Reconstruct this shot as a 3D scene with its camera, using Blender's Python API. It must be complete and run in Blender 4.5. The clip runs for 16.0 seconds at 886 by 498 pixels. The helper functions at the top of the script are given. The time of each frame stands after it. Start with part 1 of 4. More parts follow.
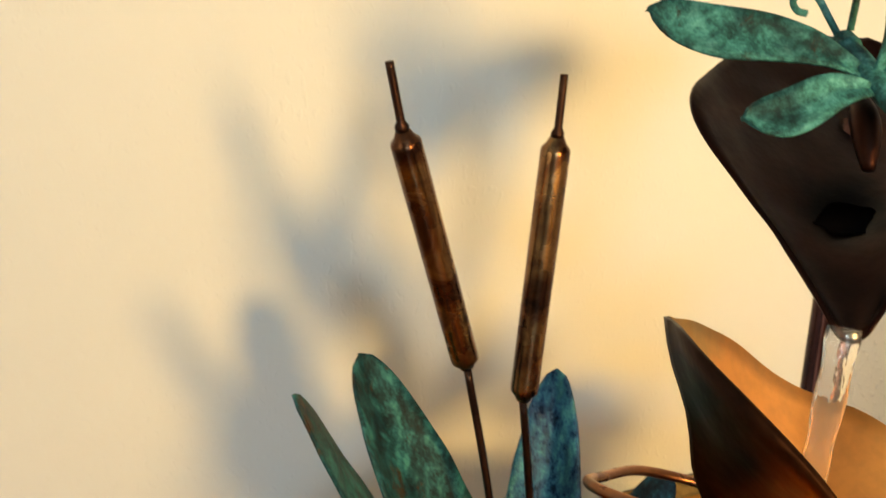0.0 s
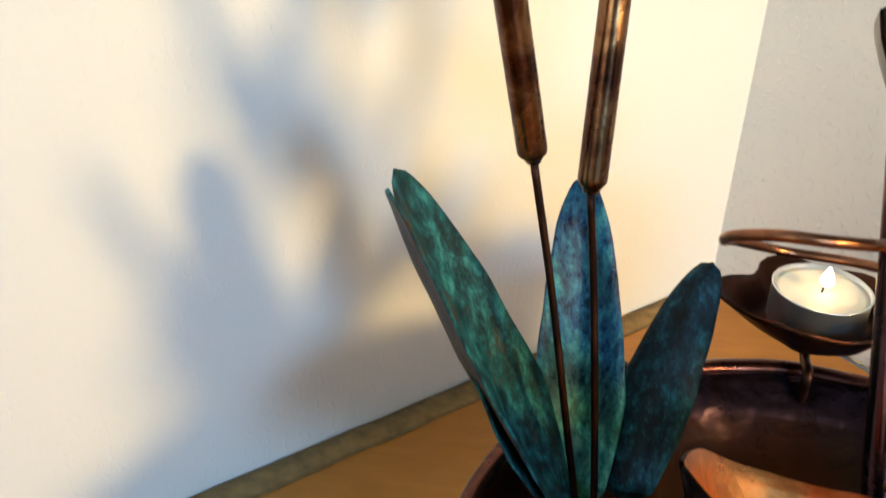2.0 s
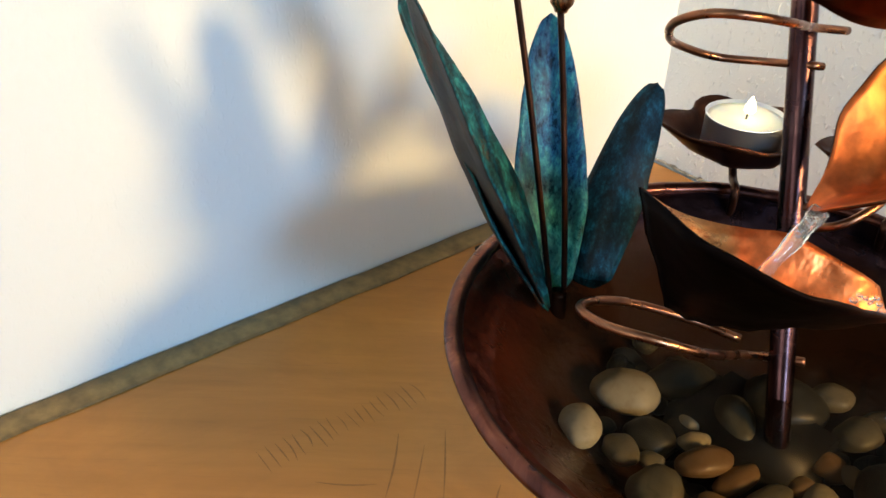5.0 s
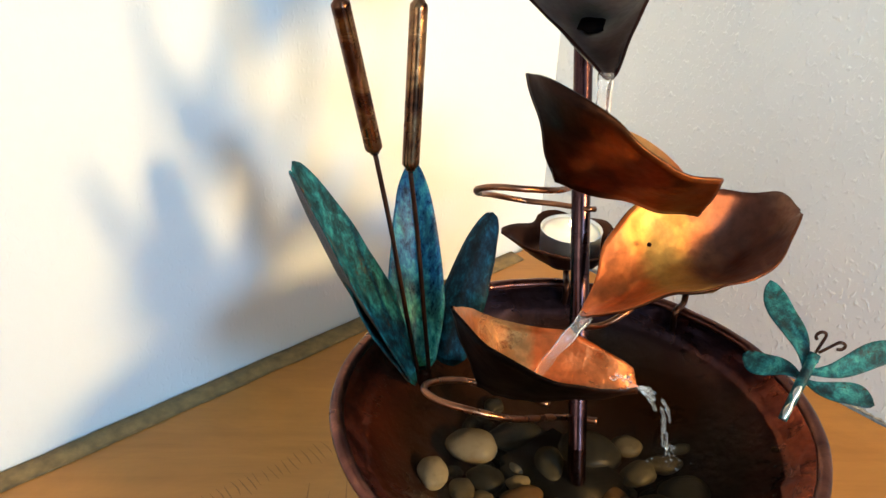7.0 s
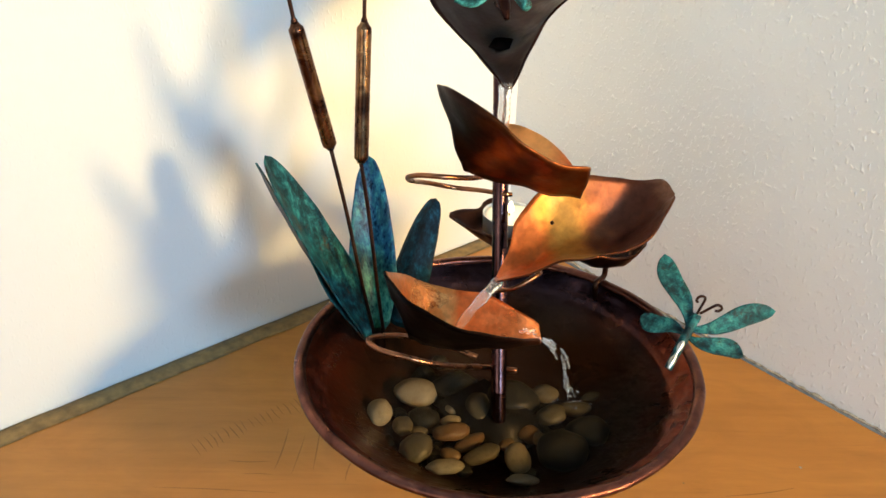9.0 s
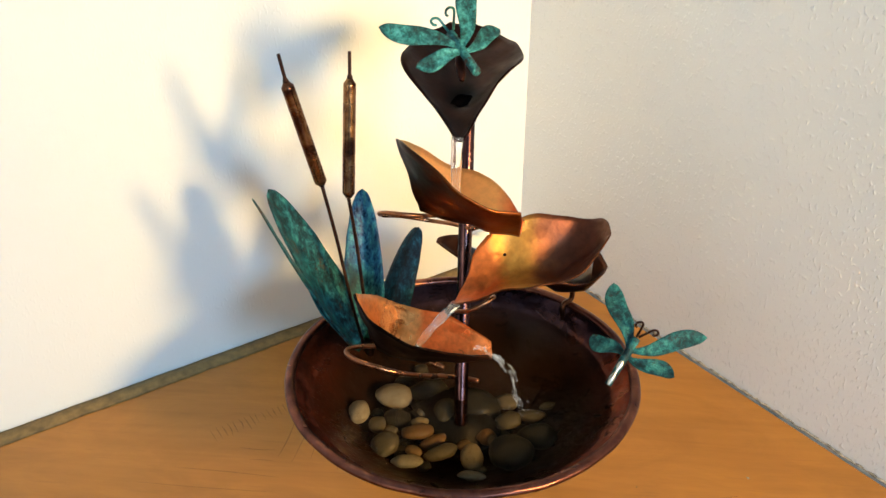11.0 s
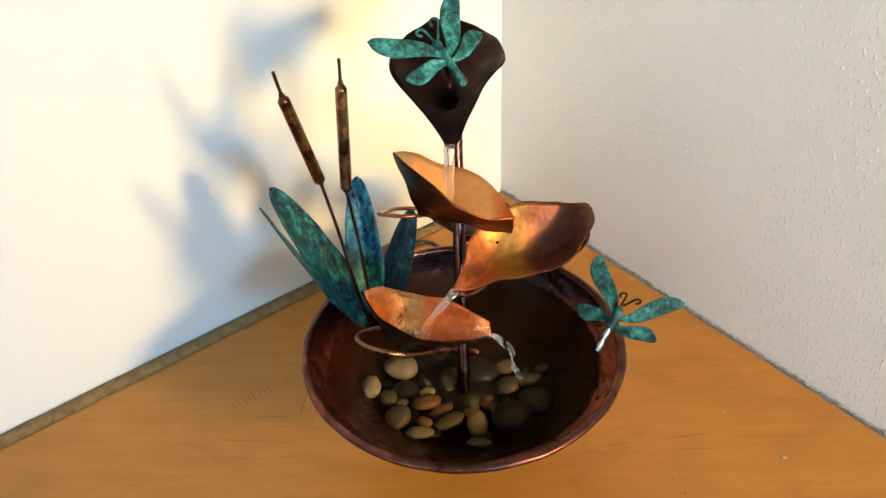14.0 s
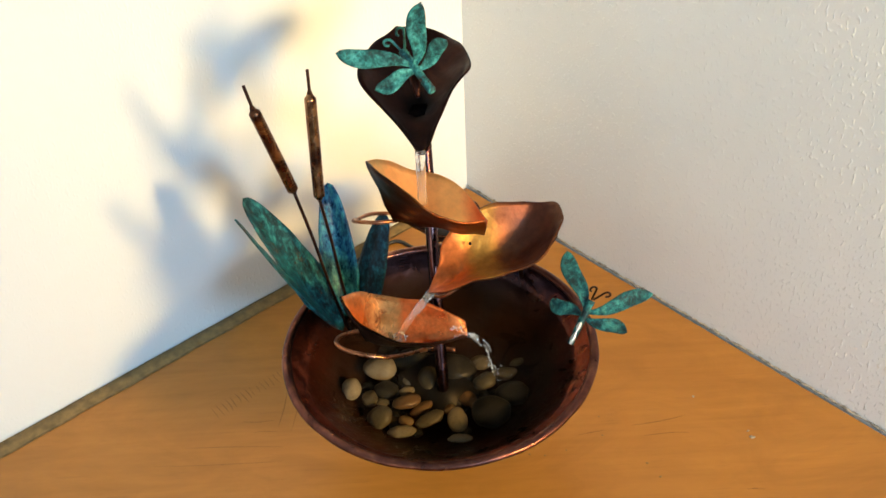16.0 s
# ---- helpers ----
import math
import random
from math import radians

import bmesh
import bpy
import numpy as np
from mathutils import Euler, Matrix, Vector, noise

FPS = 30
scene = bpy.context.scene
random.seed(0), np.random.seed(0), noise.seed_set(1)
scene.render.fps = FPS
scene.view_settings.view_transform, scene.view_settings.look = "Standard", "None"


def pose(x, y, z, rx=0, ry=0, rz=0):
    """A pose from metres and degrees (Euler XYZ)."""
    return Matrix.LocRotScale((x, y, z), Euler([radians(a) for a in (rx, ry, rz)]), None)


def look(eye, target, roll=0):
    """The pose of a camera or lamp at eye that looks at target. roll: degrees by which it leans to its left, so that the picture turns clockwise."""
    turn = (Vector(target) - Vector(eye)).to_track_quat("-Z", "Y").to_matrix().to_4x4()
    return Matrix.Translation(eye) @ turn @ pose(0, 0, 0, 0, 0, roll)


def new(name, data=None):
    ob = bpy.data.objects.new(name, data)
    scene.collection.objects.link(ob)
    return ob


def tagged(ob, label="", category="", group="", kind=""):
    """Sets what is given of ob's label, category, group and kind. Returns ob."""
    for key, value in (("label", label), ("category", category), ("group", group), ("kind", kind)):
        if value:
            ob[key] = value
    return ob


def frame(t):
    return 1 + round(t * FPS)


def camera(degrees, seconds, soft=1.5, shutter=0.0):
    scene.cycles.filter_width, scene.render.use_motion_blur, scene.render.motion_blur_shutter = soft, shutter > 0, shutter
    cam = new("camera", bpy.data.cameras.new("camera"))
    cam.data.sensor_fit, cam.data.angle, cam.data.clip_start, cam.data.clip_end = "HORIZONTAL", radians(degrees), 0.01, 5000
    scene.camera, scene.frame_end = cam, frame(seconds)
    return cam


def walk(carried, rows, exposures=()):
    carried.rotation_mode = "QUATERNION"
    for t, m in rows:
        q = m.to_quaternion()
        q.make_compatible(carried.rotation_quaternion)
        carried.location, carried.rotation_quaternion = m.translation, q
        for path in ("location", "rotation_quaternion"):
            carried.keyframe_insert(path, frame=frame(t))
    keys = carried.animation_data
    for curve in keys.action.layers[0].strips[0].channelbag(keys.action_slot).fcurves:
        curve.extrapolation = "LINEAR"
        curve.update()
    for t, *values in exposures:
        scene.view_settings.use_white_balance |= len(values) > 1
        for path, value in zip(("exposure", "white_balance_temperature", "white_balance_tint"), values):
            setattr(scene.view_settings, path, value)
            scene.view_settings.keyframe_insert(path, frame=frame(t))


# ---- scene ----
cam = camera(51.15, 16.0, soft=1.5, shutter=0.4)
# seconds, eye, yaw, pitch, roll
ROWS = [
    (0.0, 0.3603, -0.3860, 0.3618, 69.30, -25.77, 0.59),
    (0.5, 0.3455, -0.3870, 0.3565, 65.06, -27.89, 1.18),
    (1.0, 0.3183, -0.4106, 0.3554, 62.22, -28.49, 0.64),
    (1.5, 0.3139, -0.4305, 0.3346, 58.32, -30.36, -0.09),
    (2.0, 0.3180, -0.4521, 0.3138, 53.86, -29.65, 1.94),
    (2.5, 0.3252, -0.4643, 0.3023, 51.21, -30.88, 2.56),
    (3.0, 0.3346, -0.4780, 0.2906, 50.66, -31.24, 2.21),
    (3.5, 0.3406, -0.4859, 0.2852, 49.93, -32.16, 2.65),
    (6.0, 0.4069, -0.5310, 0.3404, 48.27, -32.08, 2.52),
    (6.5, 0.4343, -0.5363, 0.3682, 46.37, -29.86, 3.19),
    (7.0, 0.4559, -0.5432, 0.3854, 46.65, -29.54, 2.88),
    (7.5, 0.4713, -0.5584, 0.3931, 46.84, -29.91, 2.54),
    (8.0, 0.4936, -0.5657, 0.4044, 46.97, -30.69, 2.07),
    (8.5, 0.5217, -0.5680, 0.4132, 47.45, -30.08, 2.18),
    (11.0, 0.6439, -0.5467, 0.4809, 55.09, -30.00, 0.15),
    (11.5, 0.6508, -0.5525, 0.4990, 55.61, -30.90, 0.52),
    (12.0, 0.6530, -0.5530, 0.5165, 54.25, -31.96, 0.23),
    (12.5, 0.6489, -0.5537, 0.5285, 54.16, -33.09, -0.10),
    (13.0, 0.6411, -0.5522, 0.5463, 53.57, -35.63, -0.73),
    (13.5, 0.6374, -0.5521, 0.5583, 52.12, -36.12, -0.86),
    (14.0, 0.6311, -0.5572, 0.5692, 53.06, -37.73, -2.47),
    (14.5, 0.6263, -0.5569, 0.5778, 52.80, -38.96, -3.84),
    (15.0, 0.6311, -0.5582, 0.5756, 50.60, -39.99, -2.49),
    (15.5, 0.6327, -0.5636, 0.5824, 50.85, -39.73, -2.99),
    (16.0, 0.6304, -0.5665, 0.5866, 50.11, -38.59, -3.05),
]
walk(cam, [(t, pose(x, y, z, 0, 0, yaw) @ pose(0, 0, 0, 90 + pitch) @ pose(0, 0, 0, 0, 0, roll)) for t, x, y, z, yaw, pitch, roll in ROWS],
     exposures=[(0.0, -0.55, 10900, 14), (0.5, -0.51, 10100, 17), (1.0, -0.42, 8900, 16), (2.0, -0.24, 7350, 15), (3.0, -0.12, 6800, 14), (7.0, 0.03, 6850, 12), (11.0, -0.03, 7600, 14), (16.0, -0.01, 7400, 12)])

# ---- light ----
world = bpy.data.worlds.new("world")
scene.world = world
world.use_nodes = True
sky = world.node_tree.nodes.new("ShaderNodeTexSky")
sky.sky_type, sky.sun_disc, sky.sun_elevation, sky.sun_rotation = "NISHITA", False, radians(30), radians(80)
world.node_tree.links.new(sky.outputs[0], world.node_tree.nodes["Background"].inputs[0])
world.node_tree.nodes["Background"].inputs[1].default_value = 0.1


def lamp(name, eye, target, energy, colour, size, size_y=None, spread=180):
    data = bpy.data.lights.new(name, "AREA")
    data.shape = "RECTANGLE" if size_y else "DISK"
    data.size, data.energy, data.color, data.spread = size, energy, colour, radians(spread)
    if size_y:
        data.size_y = size_y
    ob = new(name, data)
    ob.matrix_world = look(eye, target)
    return ob


# a warm room lamp low beside the wall, and a daylit window across the room
lamp("room_lamp", (1.30, -0.12, 0.55), (0.0, -0.15, 0.20), 2.75, (1.0, 0.74, 0.335), 0.19, None, 66)
lamp("window_light_east", (3.14, -0.98, 0.98), (0.0, -0.28, 0.12), 60.0, (0.27, 0.585, 1.0), 0.48, 0.52)
# Added fill for the north wall and table; no window is known there
lamp("fill_light_south", (1.3, -3.14, 0.95), (0.8, 0.0, 0.1), 18.5, (0.83, 0.93, 0.93), 1.5, 1.2)


# ---- materials ----
def material(name, rough=0.5, metal=0.0, spec=0.5):
    m = bpy.data.materials.new(name)
    m.use_nodes = True
    b = m.node_tree.nodes["Principled BSDF"]
    b.inputs["Roughness"].default_value, b.inputs["Metallic"].default_value = rough, metal
    b.inputs["Specular IOR Level"].default_value = spec
    return m, m.node_tree, b


def node(tree, kind, **values):
    n = tree.nodes.new(kind)
    for key, value in values.items():
        n.inputs[key].default_value = value
    return n


def coords(tree, scale=(1, 1, 1), turn=(0, 0, 0)):
    c, mp = tree.nodes.new("ShaderNodeTexCoord"), tree.nodes.new("ShaderNodeMapping")
    mp.inputs["Scale"].default_value, mp.inputs["Rotation"].default_value = scale, [radians(a) for a in turn]
    tree.links.new(c.outputs["Object"], mp.inputs[0])
    return mp.outputs[0]


def stretched(tree, vector, scale):
    mp = tree.nodes.new("ShaderNodeMapping")
    mp.inputs["Scale"].default_value = scale
    tree.links.new(vector, mp.inputs[0])
    return mp.outputs[0]


def noise_of(tree, vector, scale, detail=4.0, rough=0.55, distort=0.0):
    n = node(tree, "ShaderNodeTexNoise", Scale=scale, Detail=detail, Roughness=rough, Distortion=distort)
    tree.links.new(vector, n.inputs["Vector"])
    return n.outputs["Fac"]


def ramp(tree, fac, stops):
    r = tree.nodes.new("ShaderNodeValToRGB")
    while len(r.color_ramp.elements) < len(stops):
        r.color_ramp.elements.new(0.5)
    for e, (at, colour) in zip(r.color_ramp.elements, stops):
        e.position, e.color = at, (*colour, 1)
    tree.links.new(fac, r.inputs[0])
    return r.outputs[0]


def mix(tree, fac, a, b):
    m = tree.nodes.new("ShaderNodeMix")
    m.data_type = "RGBA"
    tree.links.new(fac, m.inputs["Factor"])
    tree.links.new(a, m.inputs["A"])
    tree.links.new(b, m.inputs["B"])
    return m.outputs["Result"]


def bump(tree, bsdf, height, strength, distance):
    n = node(tree, "ShaderNodeBump", Strength=strength, Distance=distance)
    tree.links.new(height, n.inputs["Height"])
    tree.links.new(n.outputs[0], bsdf.inputs["Normal"])


def plaster(name, base, deep, grain=130, rough=0.4):
    m, t, b = material(name, rough, spec=0.45)
    v = coords(t)
    big, fine = noise_of(t, v, 3.0), noise_of(t, coords(t, (1, 1, 0.6)), grain, 1.0, 0.4)
    t.links.new(ramp(t, big, [(0.3, [c * 0.965 for c in base]), (0.7, base)]), b.inputs["Base Color"])
    lumps = ramp(t, fine, [(0.56, (0, 0, 0)), (0.74, (1, 1, 1))])
    bump(t, b, lumps, 0.7, deep)
    return m


def wood(name):
    m, t, b = material(name, 0.36, spec=0.45)
    turned = coords(t, (1, 1, 1), (0, 0, 40))
    v = stretched(t, turned, (26, 1.6, 8))
    grain, broad = noise_of(t, v, 4.0, 8.0, 0.62, 0.6), noise_of(t, coords(t), 5.0, 3.0)
    base = ramp(t, grain, [(0.28, (0.395, 0.152, 0.0225)), (0.5, (0.43, 0.170, 0.0260)), (0.75, (0.465, 0.187, 0.031))])
    dull = ramp(t, grain, [(0.2, (0.365, 0.138, 0.020)), (0.8, (0.47, 0.192, 0.032))])
    col = mix(t, broad, base, dull)
    pores = noise_of(t, stretched(t, turned, (420, 26, 30)), 1.0, 2.0)
    dark = ramp(t, pores, [(0.62, (0, 0, 0)), (0.70, (1, 1, 1))])
    tone = node(t, "ShaderNodeRGB")
    tone.outputs[0].default_value = (0.21, 0.08, 0.018, 1)
    soft = node(t, "ShaderNodeMath", **{})
    soft.operation = "MULTIPLY"
    soft.inputs[1].default_value = 0.16
    t.links.new(dark, soft.inputs[0])
    worn = t.nodes.new("ShaderNodeMix")
    worn.data_type, worn.blend_type = "RGBA", "MULTIPLY"
    worn.inputs["Factor"].default_value = 1.0
    t.links.new(mix(t, soft.outputs[0], col, tone.outputs[0]), worn.inputs["A"])
    t.links.new(ramp(t, noise_of(t, stretched(t, turned, (7, 3, 3)), 3.5, 6.0, 0.65, 1.2), [(0.35, (0.88, 0.86, 0.82)), (0.65, (1.06, 1.06, 1.08))]), worn.inputs["B"])
    t.links.new(worn.outputs["Result"], b.inputs["Base Color"])
    t.links.new(ramp(t, broad, [(0.3, (0.30,) * 3), (0.7, (0.46,) * 3)]), b.inputs["Roughness"])
    bump(t, b, broad, 0.2, 0.002)
    return m


def copper(name, stops, scale, rough, metal=1.0, bump_by=0.25, fine=90):
    m, t, b = material(name, 0.4, metal)
    v = coords(t)
    n = noise_of(t, v, scale, 6.0, 0.6, 0.8)
    t.links.new(ramp(t, n, stops), b.inputs["Base Color"])
    r = noise_of(t, v, fine, 4.0)
    t.links.new(ramp(t, r, [(0.3, (rough[0],) * 3), (0.7, (rough[1],) * 3)]), b.inputs["Roughness"])
    bump(t, b, r, bump_by, 0.0012)
    return m


def flamed(name, stops, origin, way, length, spread, rough, dent=0.18, worn_to=0.72, low_tone=None, metal=1.0):
    """Copper in bands of colour along its length, broken up by noise: torch stains, and painted shade on the shells."""
    m, t, b = material(name, 0.35, metal, 0.2)
    v = coords(t)
    sub, dot = t.nodes.new("ShaderNodeVectorMath"), t.nodes.new("ShaderNodeVectorMath")
    sub.operation, dot.operation = "SUBTRACT", "DOT_PRODUCT"
    sub.inputs[1].default_value = origin
    dot.inputs[1].default_value = [c / length for c in Vector(way).normalized()]
    t.links.new(v, sub.inputs[0])
    t.links.new(sub.outputs[0], dot.inputs[0])
    n, fine = noise_of(t, v, 42, 7.0, 0.62, 0.8), noise_of(t, v, 260, 4.0, 0.6)
    shift = node(t, "ShaderNodeMath")
    shift.operation = "MULTIPLY_ADD"
    shift.inputs[1].default_value = spread
    t.links.new(n, shift.inputs[0])
    t.links.new(dot.outputs["Value"], shift.inputs[2])
    less = node(t, "ShaderNodeMath")
    less.operation = "SUBTRACT"
    less.inputs[1].default_value = spread * 0.5
    t.links.new(shift.outputs[0], less.inputs[0])
    worn = ramp(t, fine, [(0.35, (worn_to,) * 3), (0.6, (1, 1, 1))])
    both = t.nodes.new("ShaderNodeMix")
    both.data_type, both.blend_type = "RGBA", "MULTIPLY"
    both.inputs["Factor"].default_value = 1.0
    t.links.new(ramp(t, less.outputs[0], stops), both.inputs["A"])
    t.links.new(worn, both.inputs["B"])
    colour = both.outputs["Result"]
    # Another, less metallic colour below a ragged height
    if low_tone:
        split, edge, dull = t.nodes.new("ShaderNodeSeparateXYZ"), node(t, "ShaderNodeMath"), t.nodes.new("ShaderNodeRGB")
        t.links.new(v, split.inputs[0])
        edge.operation = "MULTIPLY_ADD"
        edge.inputs[1].default_value = 0.016
        t.links.new(n, edge.inputs[0])
        t.links.new(split.outputs["Z"], edge.inputs[2])
        dull.outputs[0].default_value = (*low_tone[2], 1)
        above = ramp(t, edge.outputs[0], [(low_tone[0] + 0.008, (0, 0, 0)), (low_tone[1] + 0.008, (1, 1, 1))])
        colour = mix(t, above, dull.outputs[0], colour)
        t.links.new(ramp(t, above, [(0.0, (0.35,) * 3), (1.0, (1, 1, 1))]), b.inputs["Metallic"])
    t.links.new(colour, b.inputs["Base Color"])
    t.links.new(ramp(t, n, [(0.3, (rough[0],) * 3), (0.7, (rough[1],) * 3)]), b.inputs["Roughness"])
    dents = noise_of(t, v, 75, 3.0, 0.5)
    bump(t, b, dents, dent, 0.003)
    return m


def patina(name, stops, bare, scale, cover, rough=(0.45, 0.8), coat=0.0, low=None, reach=(0.10, 0.14)):
    """Verdigris over copper: green crust, with bare metal where it has worn away."""
    m, t, b = material(name, 0.6, spec=0.22)
    v = coords(t, (1, 1, 0.5)) if "blade" in name else coords(t)
    crust, wear, fine = noise_of(t, v, scale * 1.3, 10.0, 0.8, 0.1), noise_of(t, v, scale * 0.7, 9.0, 0.75, 0.4), noise_of(t, v, 420, 3.0)
    green = ramp(t, crust, stops)
    if low:
        part_z, rise = t.nodes.new("ShaderNodeSeparateXYZ"), node(t, "ShaderNodeMath")
        t.links.new(coords(t), part_z.inputs[0])
        rise.operation = "MULTIPLY_ADD"
        rise.inputs[1].default_value = 0.06
        t.links.new(noise_of(t, v, 45, 5.0, 0.6, 0.5), rise.inputs[0])
        t.links.new(part_z.outputs["Z"], rise.inputs[2])
        height = ramp(t, rise.outputs[0], [(reach[0] + 0.03, (0, 0, 0)), (reach[1] + 0.03, (1, 1, 1))])
        green = mix(t, height, ramp(t, crust, low), green)
    patches = t.nodes.new("ShaderNodeMix")
    patches.data_type, patches.blend_type = "RGBA", "MULTIPLY"
    patches.inputs["Factor"].default_value = 1.0
    t.links.new(green, patches.inputs["A"])
    t.links.new(ramp(t, noise_of(t, v, scale * 0.8, 4.0, 0.6, 0.8), [(0.38, (0.42, 0.42, 0.45)), (0.56, (1.12, 1.12, 1.12))]), patches.inputs["B"])
    green = patches.outputs["Result"]
    metal = ramp(t, fine, [(0.3, [c * 0.6 for c in bare]), (0.7, bare)])
    mask = ramp(t, wear, [(cover, (0, 0, 0)), (cover + 0.07, (1, 1, 1))])
    t.links.new(mix(t, mask, green, metal), b.inputs["Base Color"])
    t.links.new(ramp(t, crust, [(0.3, (rough[0],) * 3), (0.7, (rough[1],) * 3)]), b.inputs["Roughness"])
    half = node(t, "ShaderNodeMath")
    half.operation = "MULTIPLY"
    half.inputs[1].default_value = 0.8
    t.links.new(mask, half.inputs[0])
    t.links.new(half.outputs[0], b.inputs["Metallic"])
    b.inputs["Coat Weight"].default_value = coat
    b.inputs["Coat Roughness"].default_value = 0.25
    bump(t, b, crust, 0.4, 0.0012)
    return m


def plain(name, colour, rough=0.5, metal=0.0, vary=0.15, scale=60, bump_by=0.1, spec=0.5):
    m, t, b = material(name, rough, metal, spec)
    n = noise_of(t, coords(t), scale, 5.0)
    t.links.new(ramp(t, n, [(0.3, [c * (1 - vary) for c in colour]), (0.7, [min(1, c * (1 + vary)) for c in colour])]), b.inputs["Base Color"])
    bump(t, b, n, bump_by, 0.0006)
    return m


def stone(name, a, c, speck):
    m, t, b = material(name, 0.38)
    v = coords(t)
    info = t.nodes.new("ShaderNodeObjectInfo")
    base = ramp(t, info.outputs["Random"], [(0.0, a), (1.0, c)])
    grains = noise_of(t, v, 350, 4.0)
    spots = ramp(t, grains, [(0.5, (0, 0, 0)), (0.7, (1, 1, 1))])
    tone = node(t, "ShaderNodeRGB")
    tone.outputs[0].default_value = (*speck, 1)
    half = node(t, "ShaderNodeMath")
    half.operation = "MULTIPLY"
    half.inputs[1].default_value = 0.45
    t.links.new(spots, half.inputs[0])
    t.links.new(mix(t, half.outputs[0], base, tone.outputs[0]), b.inputs["Base Color"])
    bump(t, b, grains, 0.15, 0.0006)
    return m


DIM = plaster("taupe_wall_paint", (0.48, 0.44, 0.40), 0.001)
WALL = plaster("warm_white_wall_paint", (0.765, 0.768, 0.745), 0.00090, 380, 0.25)
WALL_SMOOTH = plaster("warm_white_smoother_wall_paint", (0.765, 0.768, 0.745), 0.00018, 340, 0.40)
CEILING = plaster("ceiling_paint", (0.8, 0.8, 0.78), 0.001)
CARPET = plain("tan_carpet", (0.16, 0.125, 0.095), 0.95, scale=300, bump_by=0.6)
WOOD = wood("honey_oak_veneer")
CAULK = plain("dusty_caulk", (0.36, 0.31, 0.24), 0.9, vary=0.6, scale=240, bump_by=0.8)
SCRATCH = plain("scratched_dark_wood", (0.245, 0.092, 0.0125), 0.55, vary=0.2, scale=300)
STRIP = plain("worn_brown_edge_strip", (0.235, 0.142, 0.048), 0.7, vary=0.35, scale=120, bump_by=0.6)
LEAF_IN = flamed("orange_flamed_copper", [(0.0, (0.50, 0.20, 0.07)), (0.20, (0.62, 0.36, 0.14)), (0.28, (0.86, 0.38, 0.13)), (0.62, (0.90, 0.40, 0.14)), (0.85, (0.92, 0.42, 0.14)), (1.0, (0.70, 0.14, 0.045))], (0.229, -0.305, 0.2), (0.6, 0.75, 0), 0.082, 0.22, (0.44, 0.56), 0.08, 0.9, None, 0.82)
# Second leaf's outside: brown patina, with its shade painted into the dark end
LEAF_SHELL = flamed("shaded_browned_copper", [(0.0, (0.018, 0.010, 0.008)), (0.30, (0.035, 0.013, 0.008)), (0.45, (0.12, 0.034, 0.012)), (0.7, (0.22, 0.062, 0.02)), (1.0, (0.34, 0.10, 0.03))], (0.229, -0.300, 0.2), (0.6, 0.75, 0), 0.085, 0.3, (0.28, 0.44))
LEAF_LOW = flamed("red_orange_flamed_copper", [(0.0, (0.72, 0.25, 0.08)), (0.16, (0.74, 0.35, 0.13)), (0.26, (0.72, 0.29, 0.10)), (0.33, (0.74, 0.155, 0.042)), (0.62, (0.78, 0.17, 0.045)), (0.85, (0.85, 0.24, 0.07)), (1.0, (0.80, 0.28, 0.08))], (0.229, -0.305, 0.2), (0.6, 0.75, 0), 0.082, 0.34, (0.22, 0.42), 0.5, 0.75, None, 0.88)
# Lowest leaf's outside: near-black shade painted over browned copper
LEAF_LOW_SHADE = flamed("shade_black_copper_shell", [(0.0, (0.006, 0.004, 0.004)), (0.35, (0.008, 0.004, 0.003)), (0.55, (0.014, 0.006, 0.004)), (0.8, (0.055, 0.017, 0.008)), (1.0, (0.16, 0.045, 0.016))], (0.229, -0.315, 0.2), (0.6, 0.75, 0), 0.085, 0.3, (0.48, 0.62))
LEAF_OUT = copper("browned_copper", [(0.35, (0.03, 0.010, 0.007)), (0.52, (0.09, 0.028, 0.012)), (0.72, (0.26, 0.08, 0.028))], 18, (0.28, 0.46))
LEAF_TOP = copper("dark_oxidised_copper", [(0.3, (0.012, 0.0052, 0.0045)), (0.55, (0.026, 0.0092, 0.007)), (0.8, (0.065, 0.022, 0.013))], 30, (0.36, 0.55))
# Shade of the hollow painted as a ragged black patch round the pipe's mouth
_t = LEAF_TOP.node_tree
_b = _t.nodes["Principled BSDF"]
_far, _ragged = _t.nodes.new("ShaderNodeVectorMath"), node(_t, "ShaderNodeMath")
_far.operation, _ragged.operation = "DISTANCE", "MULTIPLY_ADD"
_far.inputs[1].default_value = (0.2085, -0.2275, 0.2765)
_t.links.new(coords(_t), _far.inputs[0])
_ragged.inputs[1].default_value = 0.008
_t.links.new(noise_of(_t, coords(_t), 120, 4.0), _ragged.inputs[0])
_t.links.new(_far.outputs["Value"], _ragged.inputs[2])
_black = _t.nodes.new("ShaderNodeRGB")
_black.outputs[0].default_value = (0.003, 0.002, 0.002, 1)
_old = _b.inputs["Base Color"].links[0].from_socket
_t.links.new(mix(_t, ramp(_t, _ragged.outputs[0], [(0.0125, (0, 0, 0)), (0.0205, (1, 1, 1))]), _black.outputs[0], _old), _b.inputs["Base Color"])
LEAF_CUP = copper("dull_brown_copper", [(0.3, (0.03, 0.012, 0.008)), (0.6, (0.075, 0.026, 0.014)), (0.85, (0.15, 0.05, 0.025))], 30, (0.3, 0.5))
